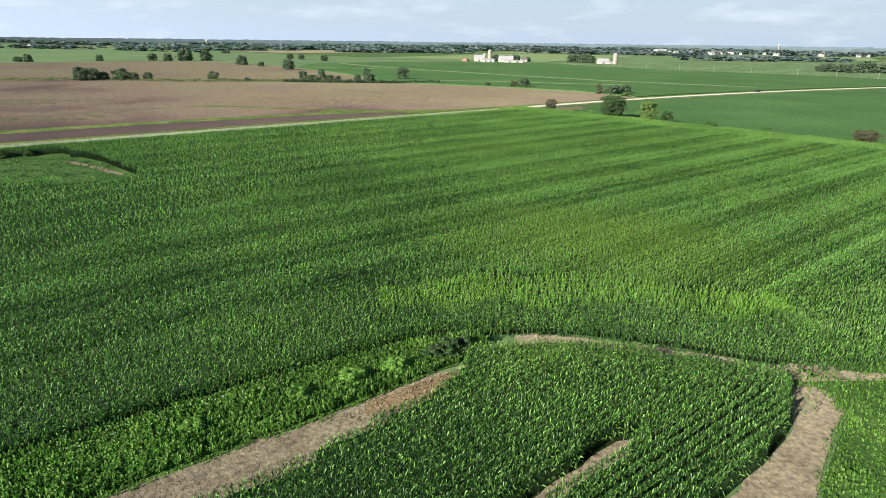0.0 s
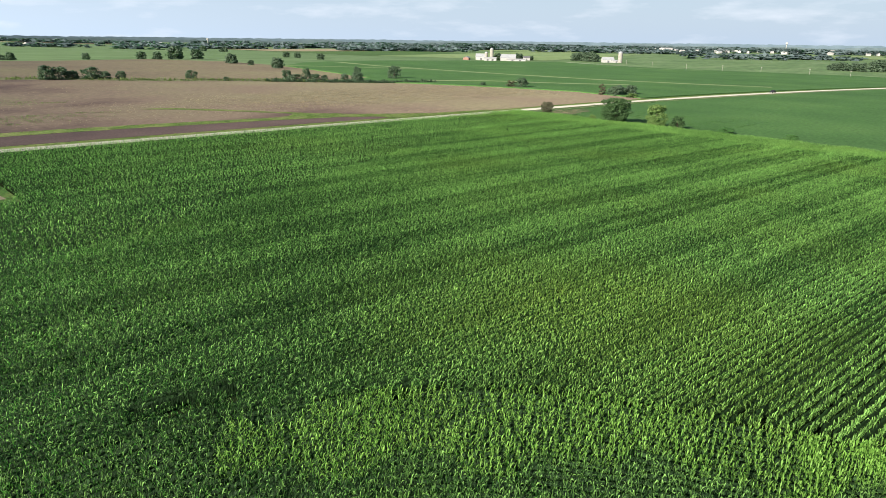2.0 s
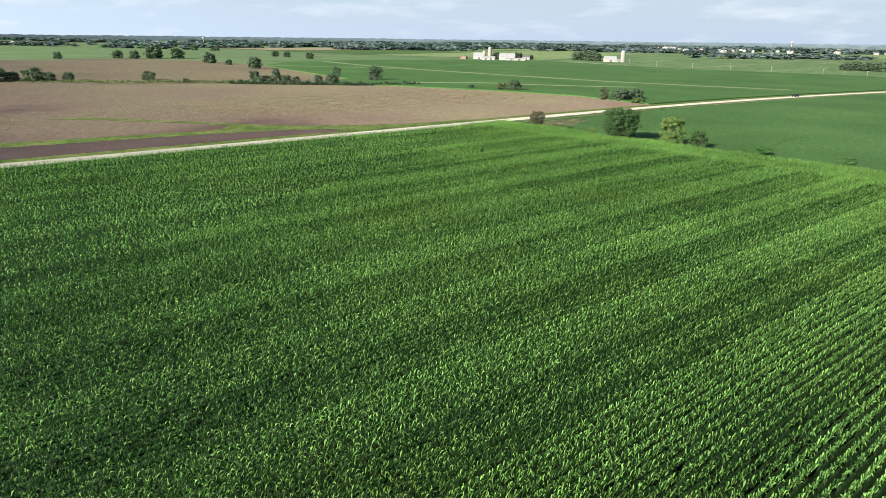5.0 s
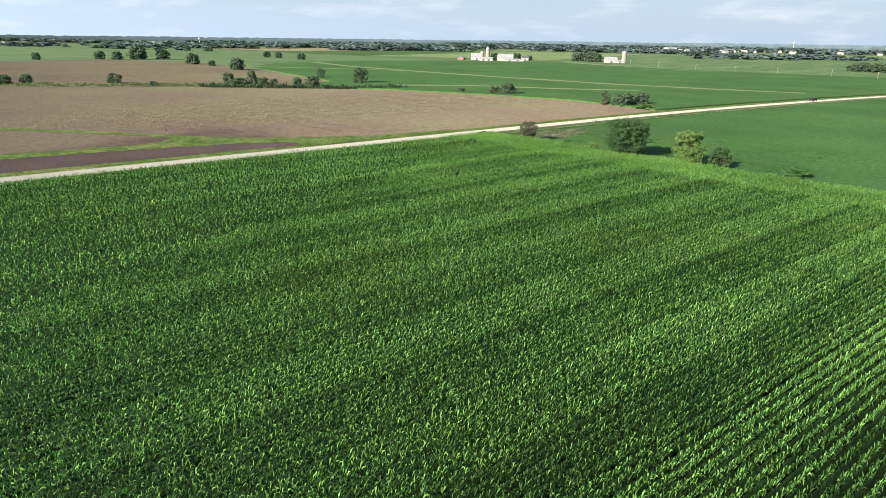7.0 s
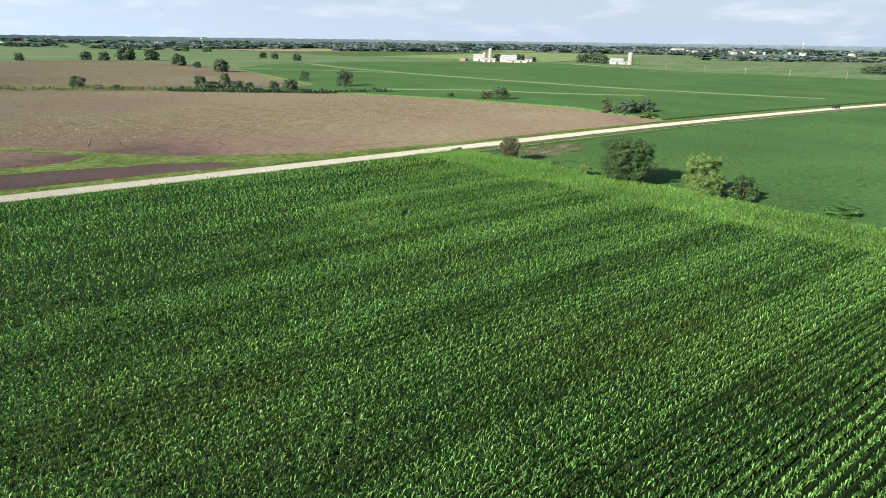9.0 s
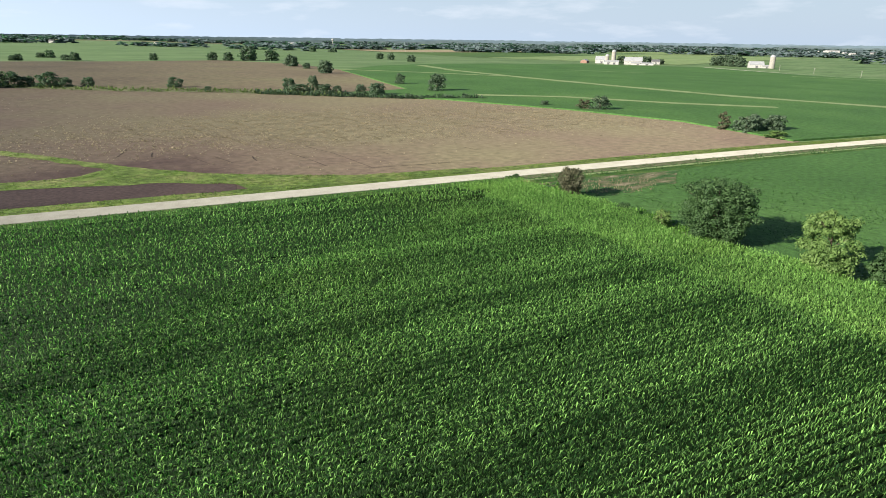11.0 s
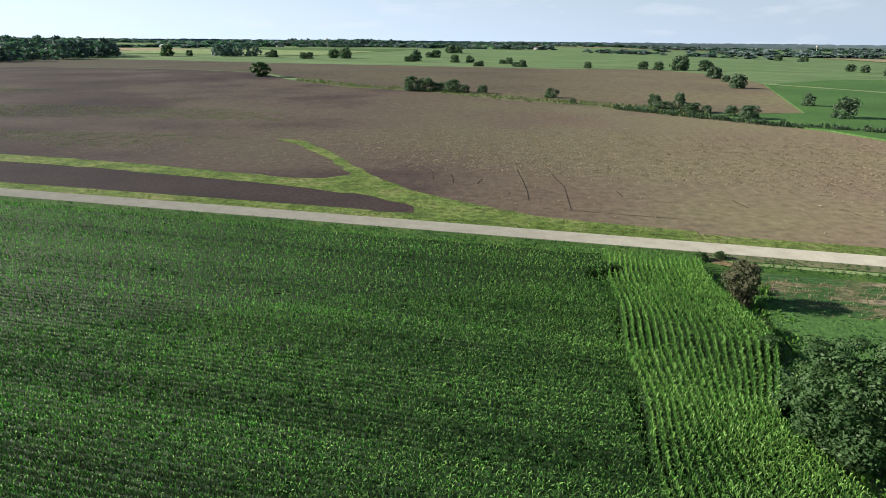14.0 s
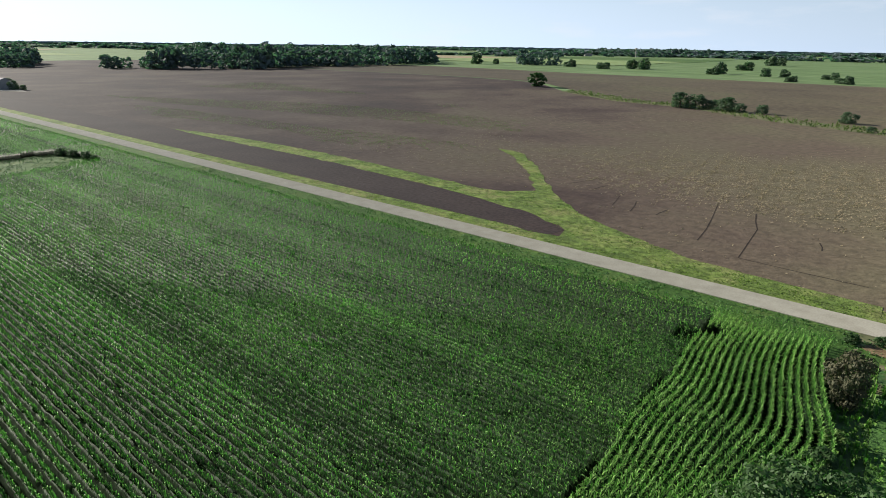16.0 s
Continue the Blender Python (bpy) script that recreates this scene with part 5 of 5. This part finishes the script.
def stubble_litter():
    """Straw and clods on the brown field, thickest on its dry slope."""
    rng = np.random.default_rng(63)
    x, y = rng.uniform(60, 330, 150000), rng.uniform(192, 400, 150000)
    dense = 0.10 * soft_noise(x, y, 14, 64) + 0.9 * np.exp(-(((x - 205) / 62) ** 2 + ((y - 268) / 45) ** 2)) + 0.6 * np.exp(-(((x - 285) / 40) ** 2 + ((y - 262) / 50) ** 2))
    dense = dense * (0.06 + 0.94 * smooth(226, 246, y + 0.085 * (x - 190))) * (1 - 0.8 * smooth(292, 335, y))
    dense = dense * (0.55 + 0.75 * (np.sin(x * 1.6 + 0.12 * y + 0.6 * soft_noise(x, y, 9, 3)) > 0.1))
    ok = inside(NEAR_FIELD, x, y) & ~inside(SPIT, x, y) & ~inside(WEDGE, x, y) & (rng.random(len(x)) < np.clip(dense * 1.15, 0, 1)) & (y > road_y(x) + 9)
    x, y = x[ok], y[ok]
    scatter("straw_litter", x, y, 0.26, 0.52, 2, M_DRY, 65, "dry straw and clods strewn on the brown field", "straw", flat=0.6)
    x, y = fill([(-200, 300), (-60, 252), (60, 246), (110, 280), (80, 330), (-40, 420), (-220, 430)], 0.7, 66, 12)
    ok = soft_noise(x * 0.45 + y * 0.3, y * 1.5, 16, 67) > 0.12
    scatter("field_weeds", x[ok], y[ok], 0.25, 0.5, 3, M_OLIVE, 68, "sparse green weeds on the brown field", "weeds")


stubble_litter()

# single corn plants that lean out over the bare soil
CORN_PLANT = corn_mesh("corn_plant", np.zeros(1), np.zeros(1), np.array([2.0]), 11, 1.3, M_CORN_RIM, 70, low=0.2, stalk=True)
for v in CORN_PLANT.vertices:
    v.co.z += 6.0
for k, (x, y) in enumerate(((53.6, 11.6), (52.2, 10.6), (50.0, 10.1), (54.4, 12.6), (48.3, 10.2), (51.2, 9.4), (46.5, 10.0))):
    ob = new("corn_plant", CORN_PLANT)
    ob.matrix_world = pose(x, y, float(land(x, y)) - 0.03, 12 * math.sin(k * 2.0), 14 * math.cos(k * 1.7), 50 * k)
    tagged(ob, "single leaning corn plant on bare soil", "corn plant", "stray corn plants")


def wood_mesh(name, px, py, h, w, seed, clumps=18, leaves=9, size=0.13, mat=M_WOOD_FAR):
    """Many crowns of a far wood in one mesh."""
    rng = np.random.default_rng(seed)
    protos = [crown_arrays(seed + k, clumps, leaves, size, low=0.05, ragged=0.3, full=True) for k in range(4)]
    vs, ts, base = [], [], 0
    pick = rng.integers(0, 4, len(px))
    for k, (v, t) in enumerate(protos):
        sel = np.flatnonzero(pick == k)
        a = rng.uniform(0, 6.28, len(sel))
        c, s = np.cos(a)[:, None], np.sin(a)[:, None]
        x = (v[None, :, 0] * c - v[None, :, 1] * s) * w[sel, None] + px[sel, None]
        y = (v[None, :, 0] * s + v[None, :, 1] * c) * w[sel, None] + py[sel, None]
        z = v[None, :, 2] * h[sel, None] + land(px[sel], py[sel])[:, None] - 0.3
        vs.append(np.stack([x, y, z], -1).reshape(-1, 3))
        ts.append((t[None] + (np.arange(len(sel)) * len(v))[:, None, None]).reshape(-1, 3) + base)
        base += len(sel) * len(v)
    return numpy_mesh(name, np.concatenate(vs), np.concatenate(ts), mat)


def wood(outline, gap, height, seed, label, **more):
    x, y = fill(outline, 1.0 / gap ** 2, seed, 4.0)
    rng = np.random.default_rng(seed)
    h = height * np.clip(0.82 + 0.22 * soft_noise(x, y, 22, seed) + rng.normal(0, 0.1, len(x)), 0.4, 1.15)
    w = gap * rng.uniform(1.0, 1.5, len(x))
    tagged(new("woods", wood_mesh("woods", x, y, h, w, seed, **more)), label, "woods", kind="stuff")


WOOD = "wood of leafy trees behind the fields, haze in its blue-grey"
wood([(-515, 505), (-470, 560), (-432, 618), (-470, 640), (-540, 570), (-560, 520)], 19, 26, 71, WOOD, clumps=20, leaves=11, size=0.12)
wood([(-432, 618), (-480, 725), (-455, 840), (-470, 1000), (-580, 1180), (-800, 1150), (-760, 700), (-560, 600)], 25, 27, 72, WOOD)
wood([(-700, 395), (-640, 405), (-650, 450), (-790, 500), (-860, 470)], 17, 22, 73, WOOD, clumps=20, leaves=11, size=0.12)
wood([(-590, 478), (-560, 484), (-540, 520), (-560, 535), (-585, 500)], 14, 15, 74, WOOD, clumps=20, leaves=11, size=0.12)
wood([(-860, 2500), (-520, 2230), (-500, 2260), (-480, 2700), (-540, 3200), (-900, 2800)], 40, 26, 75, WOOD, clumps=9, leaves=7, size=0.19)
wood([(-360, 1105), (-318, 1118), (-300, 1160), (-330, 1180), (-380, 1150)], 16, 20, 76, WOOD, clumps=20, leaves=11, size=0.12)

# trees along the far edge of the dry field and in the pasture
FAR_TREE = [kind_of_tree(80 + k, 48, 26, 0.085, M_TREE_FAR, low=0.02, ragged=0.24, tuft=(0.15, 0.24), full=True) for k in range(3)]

def clumped(places, label, group):
    """Trees far off; a wide one stands for several side by side."""
    rng = random.Random(len(places))
    k = 0
    for x, y, h, w in places:
        n = max(1, round(w / h / 1.15))
        for i in range(n):
            u = (i - (n - 1) / 2) * w / n
            tree("tree", x + u * 0.8, y - u * 0.45 + rng.uniform(-3, 3), h * (1.0 if i == n // 2 else rng.uniform(0.6, 0.95)), min(w / n * 1.25, h * 1.25), FAR_TREE[k % 3], label, "tree", k * 0.9, group)
            k += 1


edge_trees = [(110, 848, 6, 12), (157, 848, 8, 18), (235, 846, 7, 9), (296, 846, 9, 9), (311, 836, 9, 12), (334, 838, 15, 22), (360, 836, 12, 20), (332, 676, 10, 13), (319, 556, 9, 13), (330, 630, 5, 7), (568, 978, 9, 10), (573, 955, 9, 11), (556, 860, 9, 10), (656, 1518, 12, 18)]
clumped(edge_trees, "round dark tree at the far field's edge", "field-edge trees")
north_trees = [(-430, 1078, 19, 16), (-410, 1116, 9, 10), (-259, 1100, 12, 23), (-179, 1053, 10, 25), (-151, 1098, 14, 22), (-130, 1088, 16, 25), (-2, 989, 10, 18), (1, 1021, 15, 13), (-7, 1203, 13, 26), (-30, 1557, 18, 20), (-15, 1583, 15, 18), (63, 980, 10, 15), (83, 984, 9, 12), (135, 952, 8, 22), (700, 1511, 11, 19)]
clumped(north_trees, "round dark tree along the pasture's edge", "pasture trees")


def far_belts():
    """Shelter belts and woods towards the horizon."""
    rng = np.random.default_rng(90)
    px, py, ph, pw = [], [], [], []
    for k in range(120):
        a = rng.uniform(radians(-85), radians(95))
        r = rng.uniform(1750, 4500)
        dense = 1.0 if radians(28) < a < radians(62) else 0.6
        if radians(-70) < a < radians(-35) and r < 2200:
            continue
        if radians(58) < a < radians(80) and 2500 < r < 3600 and rng.random() < 0.5:
            continue
        span, deep = rng.uniform(90, 420) * (1 + dense), rng.uniform(12, 90) * dense
        gap = 15 + r / 170
        n = int(min(260, span * deep / gap ** 2 + span / gap))
        u, v = rng.uniform(-0.5, 0.5, n) * span, rng.uniform(-0.5, 0.5, n) * deep
        t = a + rng.normal(0, 0.35)
        px.append(r * math.sin(a) + u * math.cos(t) + v * math.sin(t))
        py.append(r * math.cos(a) - u * math.sin(t) + v * math.cos(t))
        ph.append(rng.uniform(9, 17) * rng.uniform(0.7, 1.2, n))
        pw.append(gap * rng.uniform(0.9, 1.7, n))
    x, y, h, w = (np.concatenate(v) for v in (px, py, ph, pw))
    tagged(new("far_woods", wood_mesh("far_woods", x, y, h, w, 91, clumps=8, leaves=3, size=0.34, mat=M_WOOD_HAZY)), "wooded belts towards the horizon, blue-grey with painted haze", "woods", kind="stuff")


far_belts()
wood([(1640, 2560), (1870, 2280), (1770, 1815), (2150, 1765), (2400, 1900), (2200, 2600), (1800, 2900)], 40, 17, 92, "broad wood behind the farm, blue-grey with painted haze", clumps=8, leaves=3, size=0.34, mat=M_WOOD_HAZY)

# ---- farms, town and small built things ----


def box(bm, x0, x1, y0, y1, z0, z1):
    v = [bm.verts.new(p) for p in ((x0, y0, z0), (x1, y0, z0), (x1, y1, z0), (x0, y1, z0), (x0, y0, z1), (x1, y0, z1), (x1, y1, z1), (x0, y1, z1))]
    for f in ((0, 3, 2, 1), (4, 5, 6, 7), (0, 1, 5, 4), (1, 2, 6, 5), (2, 3, 7, 6), (3, 0, 4, 7)):
        bm.faces.new([v[i] for i in f])


def one_box(*dims):
    bm = bmesh.new()
    box(bm, *dims)
    return bm


def gable_walls(l, w, h, r):
    """Walls with two gables, the ridge along x."""
    bm = bmesh.new()
    a = [bm.verts.new((x, y, z)) for x in (-l / 2, l / 2) for y, z in ((-w / 2, 0), (w / 2, 0), (w / 2, h), (0, h + r), (-w / 2, h))]
    bm.faces.new(a[0:5][::-1])
    bm.faces.new(a[5:10])
    for i in range(5):
        j = (i + 1) % 5
        bm.faces.new((a[i], a[j], a[5 + j], a[5 + i]))
    bmesh.ops.recalc_face_normals(bm, faces=bm.faces[:])
    return bm


def gable_roof(l, w, h, r, over=0.5, thick=0.25):
    """A pitched roof with eaves, as one thick folded slab."""
    bm = bmesh.new()
    drop = r * over / (w / 2)
    line = [(-w / 2 - over, h - drop), (0, h + r), (w / 2 + over, h - drop)]
    ring = [(y, z + 0.06) for y, z in line] + [(y, z + 0.06 + thick) for y, z in line[::-1]]
    ends = [[bm.verts.new((x, y, z)) for y, z in ring] for x in (-l / 2 - over, l / 2 + over)]
    bm.faces.new(ends[0][::-1])
    bm.faces.new(ends[1])
    for i in range(6):
        j = (i + 1) % 6
        bm.faces.new((ends[0][i], ends[0][j], ends[1][j], ends[1][i]))
    bmesh.ops.recalc_face_normals(bm, faces=bm.faces[:])
    return bm


def building(kind, x, y, yaw, l, w, h, r, wall, roof, label, category, doors=1, windows=2, group=""):
    root = new(kind)
    root.matrix_world = pose(x, y, float(land(x, y)) + 0.05, 0, 0, yaw)
    part("walls", gable_walls(l, w, h, r), wall, root)
    part("roof", gable_roof(l, w, h, r), roof, root)
    for k in range(doors):
        cx = (k - (doors - 1) / 2) * l * 0.4
        dw, dh = min(4.0, l * 0.16), min(3.6, h * 0.75)
        part("door", one_box(cx - dw / 2, cx + dw / 2, -w / 2 - 0.08, -w / 2 + 0.02, 0, dh), M_SHINGLE, root)
    for k in range(windows):
        cx = (k - (windows - 1) / 2) * l * 0.36 + l * 0.09
        win = part("window", one_box(cx - 0.7, cx + 0.7, -w / 2 - 0.06, -w / 2 + 0.02, h * 0.5, h * 0.5 + 1.1), M_WHITE, root)
        part("pane", one_box(cx - 0.55, cx + 0.55, -w / 2 - 0.09, -w / 2 - 0.05, h * 0.5 + 0.15, h * 0.5 + 0.95), M_GLASS, win)
    return tagged(root, label, category, group)


def lathe(profile, sides=20):
    bm = bmesh.new()
    rings = [[bm.verts.new((r * math.cos(k * 2 * math.pi / sides), r * math.sin(k * 2 * math.pi / sides), z)) for k in range(sides)] for r, z in profile]
    for a, b in zip(rings, rings[1:]):
        for k in range(sides):
            bm.faces.new((a[k], a[(k + 1) % sides], b[(k + 1) % sides], b[k]))
    bm.faces.new(rings[-1])
    bm.faces.new(rings[0][::-1])
    return bm


def silo(x, y, height, radius, label, mat=None):
    root = new("silo")
    root.matrix_world = pose(x, y, float(land(x, y)) - 0.05)
    body = part("body", lathe([(radius, 0), (radius, height)]), mat or M_CONCRETE, root)
    for k in range(1, 8):
        z = height * k / 8
        part("hoop", lathe([(radius + 0.01, z), (radius + 0.09, z + 0.03), (radius + 0.09, z + 0.2), (radius + 0.01, z + 0.23)]), M_TIN, body)
    part("dome", lathe([(radius + 0.15, height - 0.05), (radius + 0.1, height + 0.3), (radius * 0.85, height + radius * 0.45), (radius * 0.5, height + radius * 0.75), (0.2, height + radius * 0.9)]), M_TIN, root)
    part("chute", one_box(radius - 0.1, radius + 1.1, -0.6, 0.6, 0, height - 0.5), M_WHITE, root)
    return tagged(root, label, "silo", "farm silos")


building("barn", 955, 948, 35, 20, 11, 4.0, 2.2, M_BRICKRED, M_TIN, "long low red barn with a pale tin roof", "barn", 2, 3)
building("barn", 985, 936, -50, 22, 14, 6.5, 5.5, M_WHITE, M_TIN, "white gabled barn beside the silos", "barn", 1, 2)
building("shed", 962, 890, -48, 24, 12, 4.5, 2.0, M_WHITE, M_TIN, "low white shed in front of the silos", "shed", 2, 2)
building("barn", 1003, 880, -46, 30, 15, 6.0, 6.0, M_WHITE, M_TIN, "large white barn with a steep pale roof", "barn", 1, 3)
building("shed", 1000, 856, -46, 36, 8, 3.0, 1.2, M_WHITE, M_TIN, "long low white lean-to before the barn", "shed", 2, 2)
building("house", 1060, 880, -40, 13, 9, 5.0, 3.0, M_WHITE, M_SHINGLE, "white farmhouse with a grey roof", "house", 1, 2)
silo(966, 890, 21.0, 3.6, "tall pale concrete silo beside the white barns")
silo(958, 897, 14.0, 3.2, "shorter concrete silo beside the tall one")
silo(976, 899, 12.0, 3.0, "short concrete silo behind the white shed")
building("barn", 1118, 725, -42, 22, 12, 5.5, 4.5, M_WHITE, M_TIN, "white barn beside a single silo", "barn", 1, 2)
building("shed", 1126, 712, -42, 14, 9, 3.2, 1.6, M_WHITE, M_TIN, "small white shed beside the barn", "shed", 1, 1)
silo(1128, 704, 17.5, 4.2, "single tall pale silo beside the white barn")
for k, (x, y, h, w) in enumerate(((1150, 800, 17, 24), (1165, 790, 18, 26), (1140, 815, 15, 22), (1130, 775, 14, 18), (1126, 760, 11, 13), (1170, 825, 16, 24), (1035, 905, 12, 18), (1052, 896, 13, 16), (1078, 884, 9, 12), (1022, 925, 13, 18), (1068, 905, 12, 15))):
    tree("farm_tree", x, y, h, w, FAR_TREE[k % 3], "broad dark tree sheltering the farm buildings", "tree", k * 1.1, "farm trees")
for k, (x, y, h, w) in enumerate(((1174, 285, 17, 30), (1166, 331, 12, 26), (1160, 310, 13, 24), (1185, 262, 14, 22), (1180, 350, 10, 18))):
    tree("tree", x, y, h, w, FAR_TREE[k % 3], "dark tree beside the far end of the gravel road", "tree", k * 0.8, "road-end trees")
building("machine_shed", -292, 268, 20, 26, 14, 5.0, 2.2, M_TIN, M_TIN, "grey metal machine shed on a gravel yard", "shed", 2, 0)
for k, (x, y, h, w) in enumerate(((-272, 274, 6, 7), (-264, 277, 3.5, 5), (-305, 282, 7, 9))):
    tree("tree", x, y, h, w, MID[k % 3], "dark tree beside the machine shed", "tree", k * 1.0, "yard trees")
building("house", -400, 1190, 30, 20, 11, 5.5, 4.0, M_WHITE, M_TIN, "white farmhouse among trees", "house", 1, 2)
building("house", -548, 640, 30, 14, 9, 4.5, 2.5, M_WHITE, M_SHINGLE, "white house at the edge of the wood", "house", 1, 2)


def town():
    """Pale houses of a far town, with two water towers."""
    rng = np.random.default_rng(95)
    for k in range(84):
        a = rng.uniform(radians(60), radians(83))
        r = rng.uniform(2700, 3700)
        x, y = r * math.sin(a), r * math.cos(a)
        big = rng.random() < 0.15
        l = rng.uniform(30, 60) if big else rng.uniform(13, 22)
        building("house", x, y, float(rng.uniform(0, 180)), l, l * 0.6, 6.0 + 2 * big, 3.5, M_WHITE, (M_TIN, M_SHINGLE, M_WHITE)[int(rng.integers(0, 3))], "pale town house far away", "house", 0, 0, "town houses")
    for k in range(26):
        a = rng.uniform(radians(-55), radians(40))
        r = rng.uniform(2000, 3900)
        l = rng.uniform(14, 34)
        building("house", r * math.sin(a), r * math.cos(a), float(rng.uniform(0, 180)), l, l * 0.55, 5.5, 3.5, M_WHITE, (M_TIN, M_SHINGLE)[k % 2], "pale farm building far away", "house", 0, 0, "far farm buildings")
    for x, y, h, s in ((3383, 1213, 44, 0.6), (1130, 2600, 32, 0.5), (-560, 2250, 30, 0.5)):
        root = new("water_tower")
        root.matrix_world = pose(x, y, float(land(x, y)))
        part("column", lathe([(3.2 * s, 0), (2.2 * s, 4), (2.2 * s, h * 0.76)], 14), M_WHITE, root)
        part("tank", lathe([(2.0 * s, h * 0.74), (8 * s, h * 0.80), (9.5 * s, h * 0.88), (8 * s, h * 0.96), (2 * s, h)], 18), M_WHITE, root)
        tagged(root, "white water tower on a single column", "water tower", "water towers")


town()


def pole_mesh(bm, h):
    limb(bm, (0, 0, -0.2), (0, 0, h), 0.16, 0.11, 8)


def utility_pole(x, y, h=9.0):
    root = new("utility_pole")
    root.matrix_world = pose(x, y, float(land(x, y)), 0, 0, 70)
    bm = bmesh.new()
    pole_mesh(bm, h)
    part("post", bm, M_POLE, root)
    arm = part("crossarm", one_box(-1.2, 1.2, -0.07, 0.07, h - 0.8, h - 0.62), M_POLE, root)
    for dx in (-1.05, -0.5, 0.5, 1.05):
        bm = lathe([(0.05, h - 0.62), (0.08, h - 0.5), (0.03, h - 0.4)], 8)
        bmesh.ops.translate(bm, verts=bm.verts[:], vec=(dx, 0, 0))
        part("insulator", bm, M_WHITE, arm)
    return tagged(root, "weathered utility pole along the farm lane", "utility pole", "utility poles")


for x, y in ((1057, 650), (1010, 572), (972, 493), (965, 434), (962, 378), (945, 310), (935, 260), (938, 214)):
    utility_pole(x + 6, y, 7.6)


def pickup(x, y, yaw):
    root = new("car")
    root.matrix_world = pose(x, y, float(land(x, y)) + 0.19, 0, 0, yaw)
    bm = bmesh.new()
    side = [(-2.4, 0.45), (-2.4, 0.95), (-0.6, 1.05), (-0.3, 1.65), (1.0, 1.65), (1.5, 1.08), (2.4, 0.95), (2.45, 0.45)]
    ends = [[bm.verts.new((px, py, pz)) for px, pz in side] for py in (-0.88, 0.88)]
    bm.faces.new(ends[0]), bm.faces.new(ends[1][::-1])
    for i in range(len(side)):
        j = (i + 1) % len(side)
        bm.faces.new((ends[0][i], ends[0][j], ends[1][j], ends[1][i]))
    bmesh.ops.recalc_face_normals(bm, faces=bm.faces[:])
    bmesh.ops.bevel(bm, geom=bm.edges[:], offset=0.05, segments=2, affect="EDGES")
    part("body", bm, M_CAR, root)
    for py in (-0.89, 0.89):
        part("window", one_box(-0.2, 0.95, py - 0.01, py + 0.01, 1.15, 1.55), M_GLASS, root)
    for px in (-1.5, 1.5):
        for py in (-0.80, 0.80):
            bm = lathe([(0.18, -0.11), (0.36, -0.11), (0.36, 0.11), (0.18, 0.11)], 16)
            bmesh.ops.rotate(bm, verts=bm.verts[:], matrix=Matrix.Rotation(radians(90), 3, "X"))
            bmesh.ops.translate(bm, verts=bm.verts[:], vec=(px, py, 0.36))
            part("wheel", bm, M_RUBBER, root)
    tagged(root, "dark pickup on the pale gravel road", "car")


pickup(440, float(road_y(440)), -4.9)
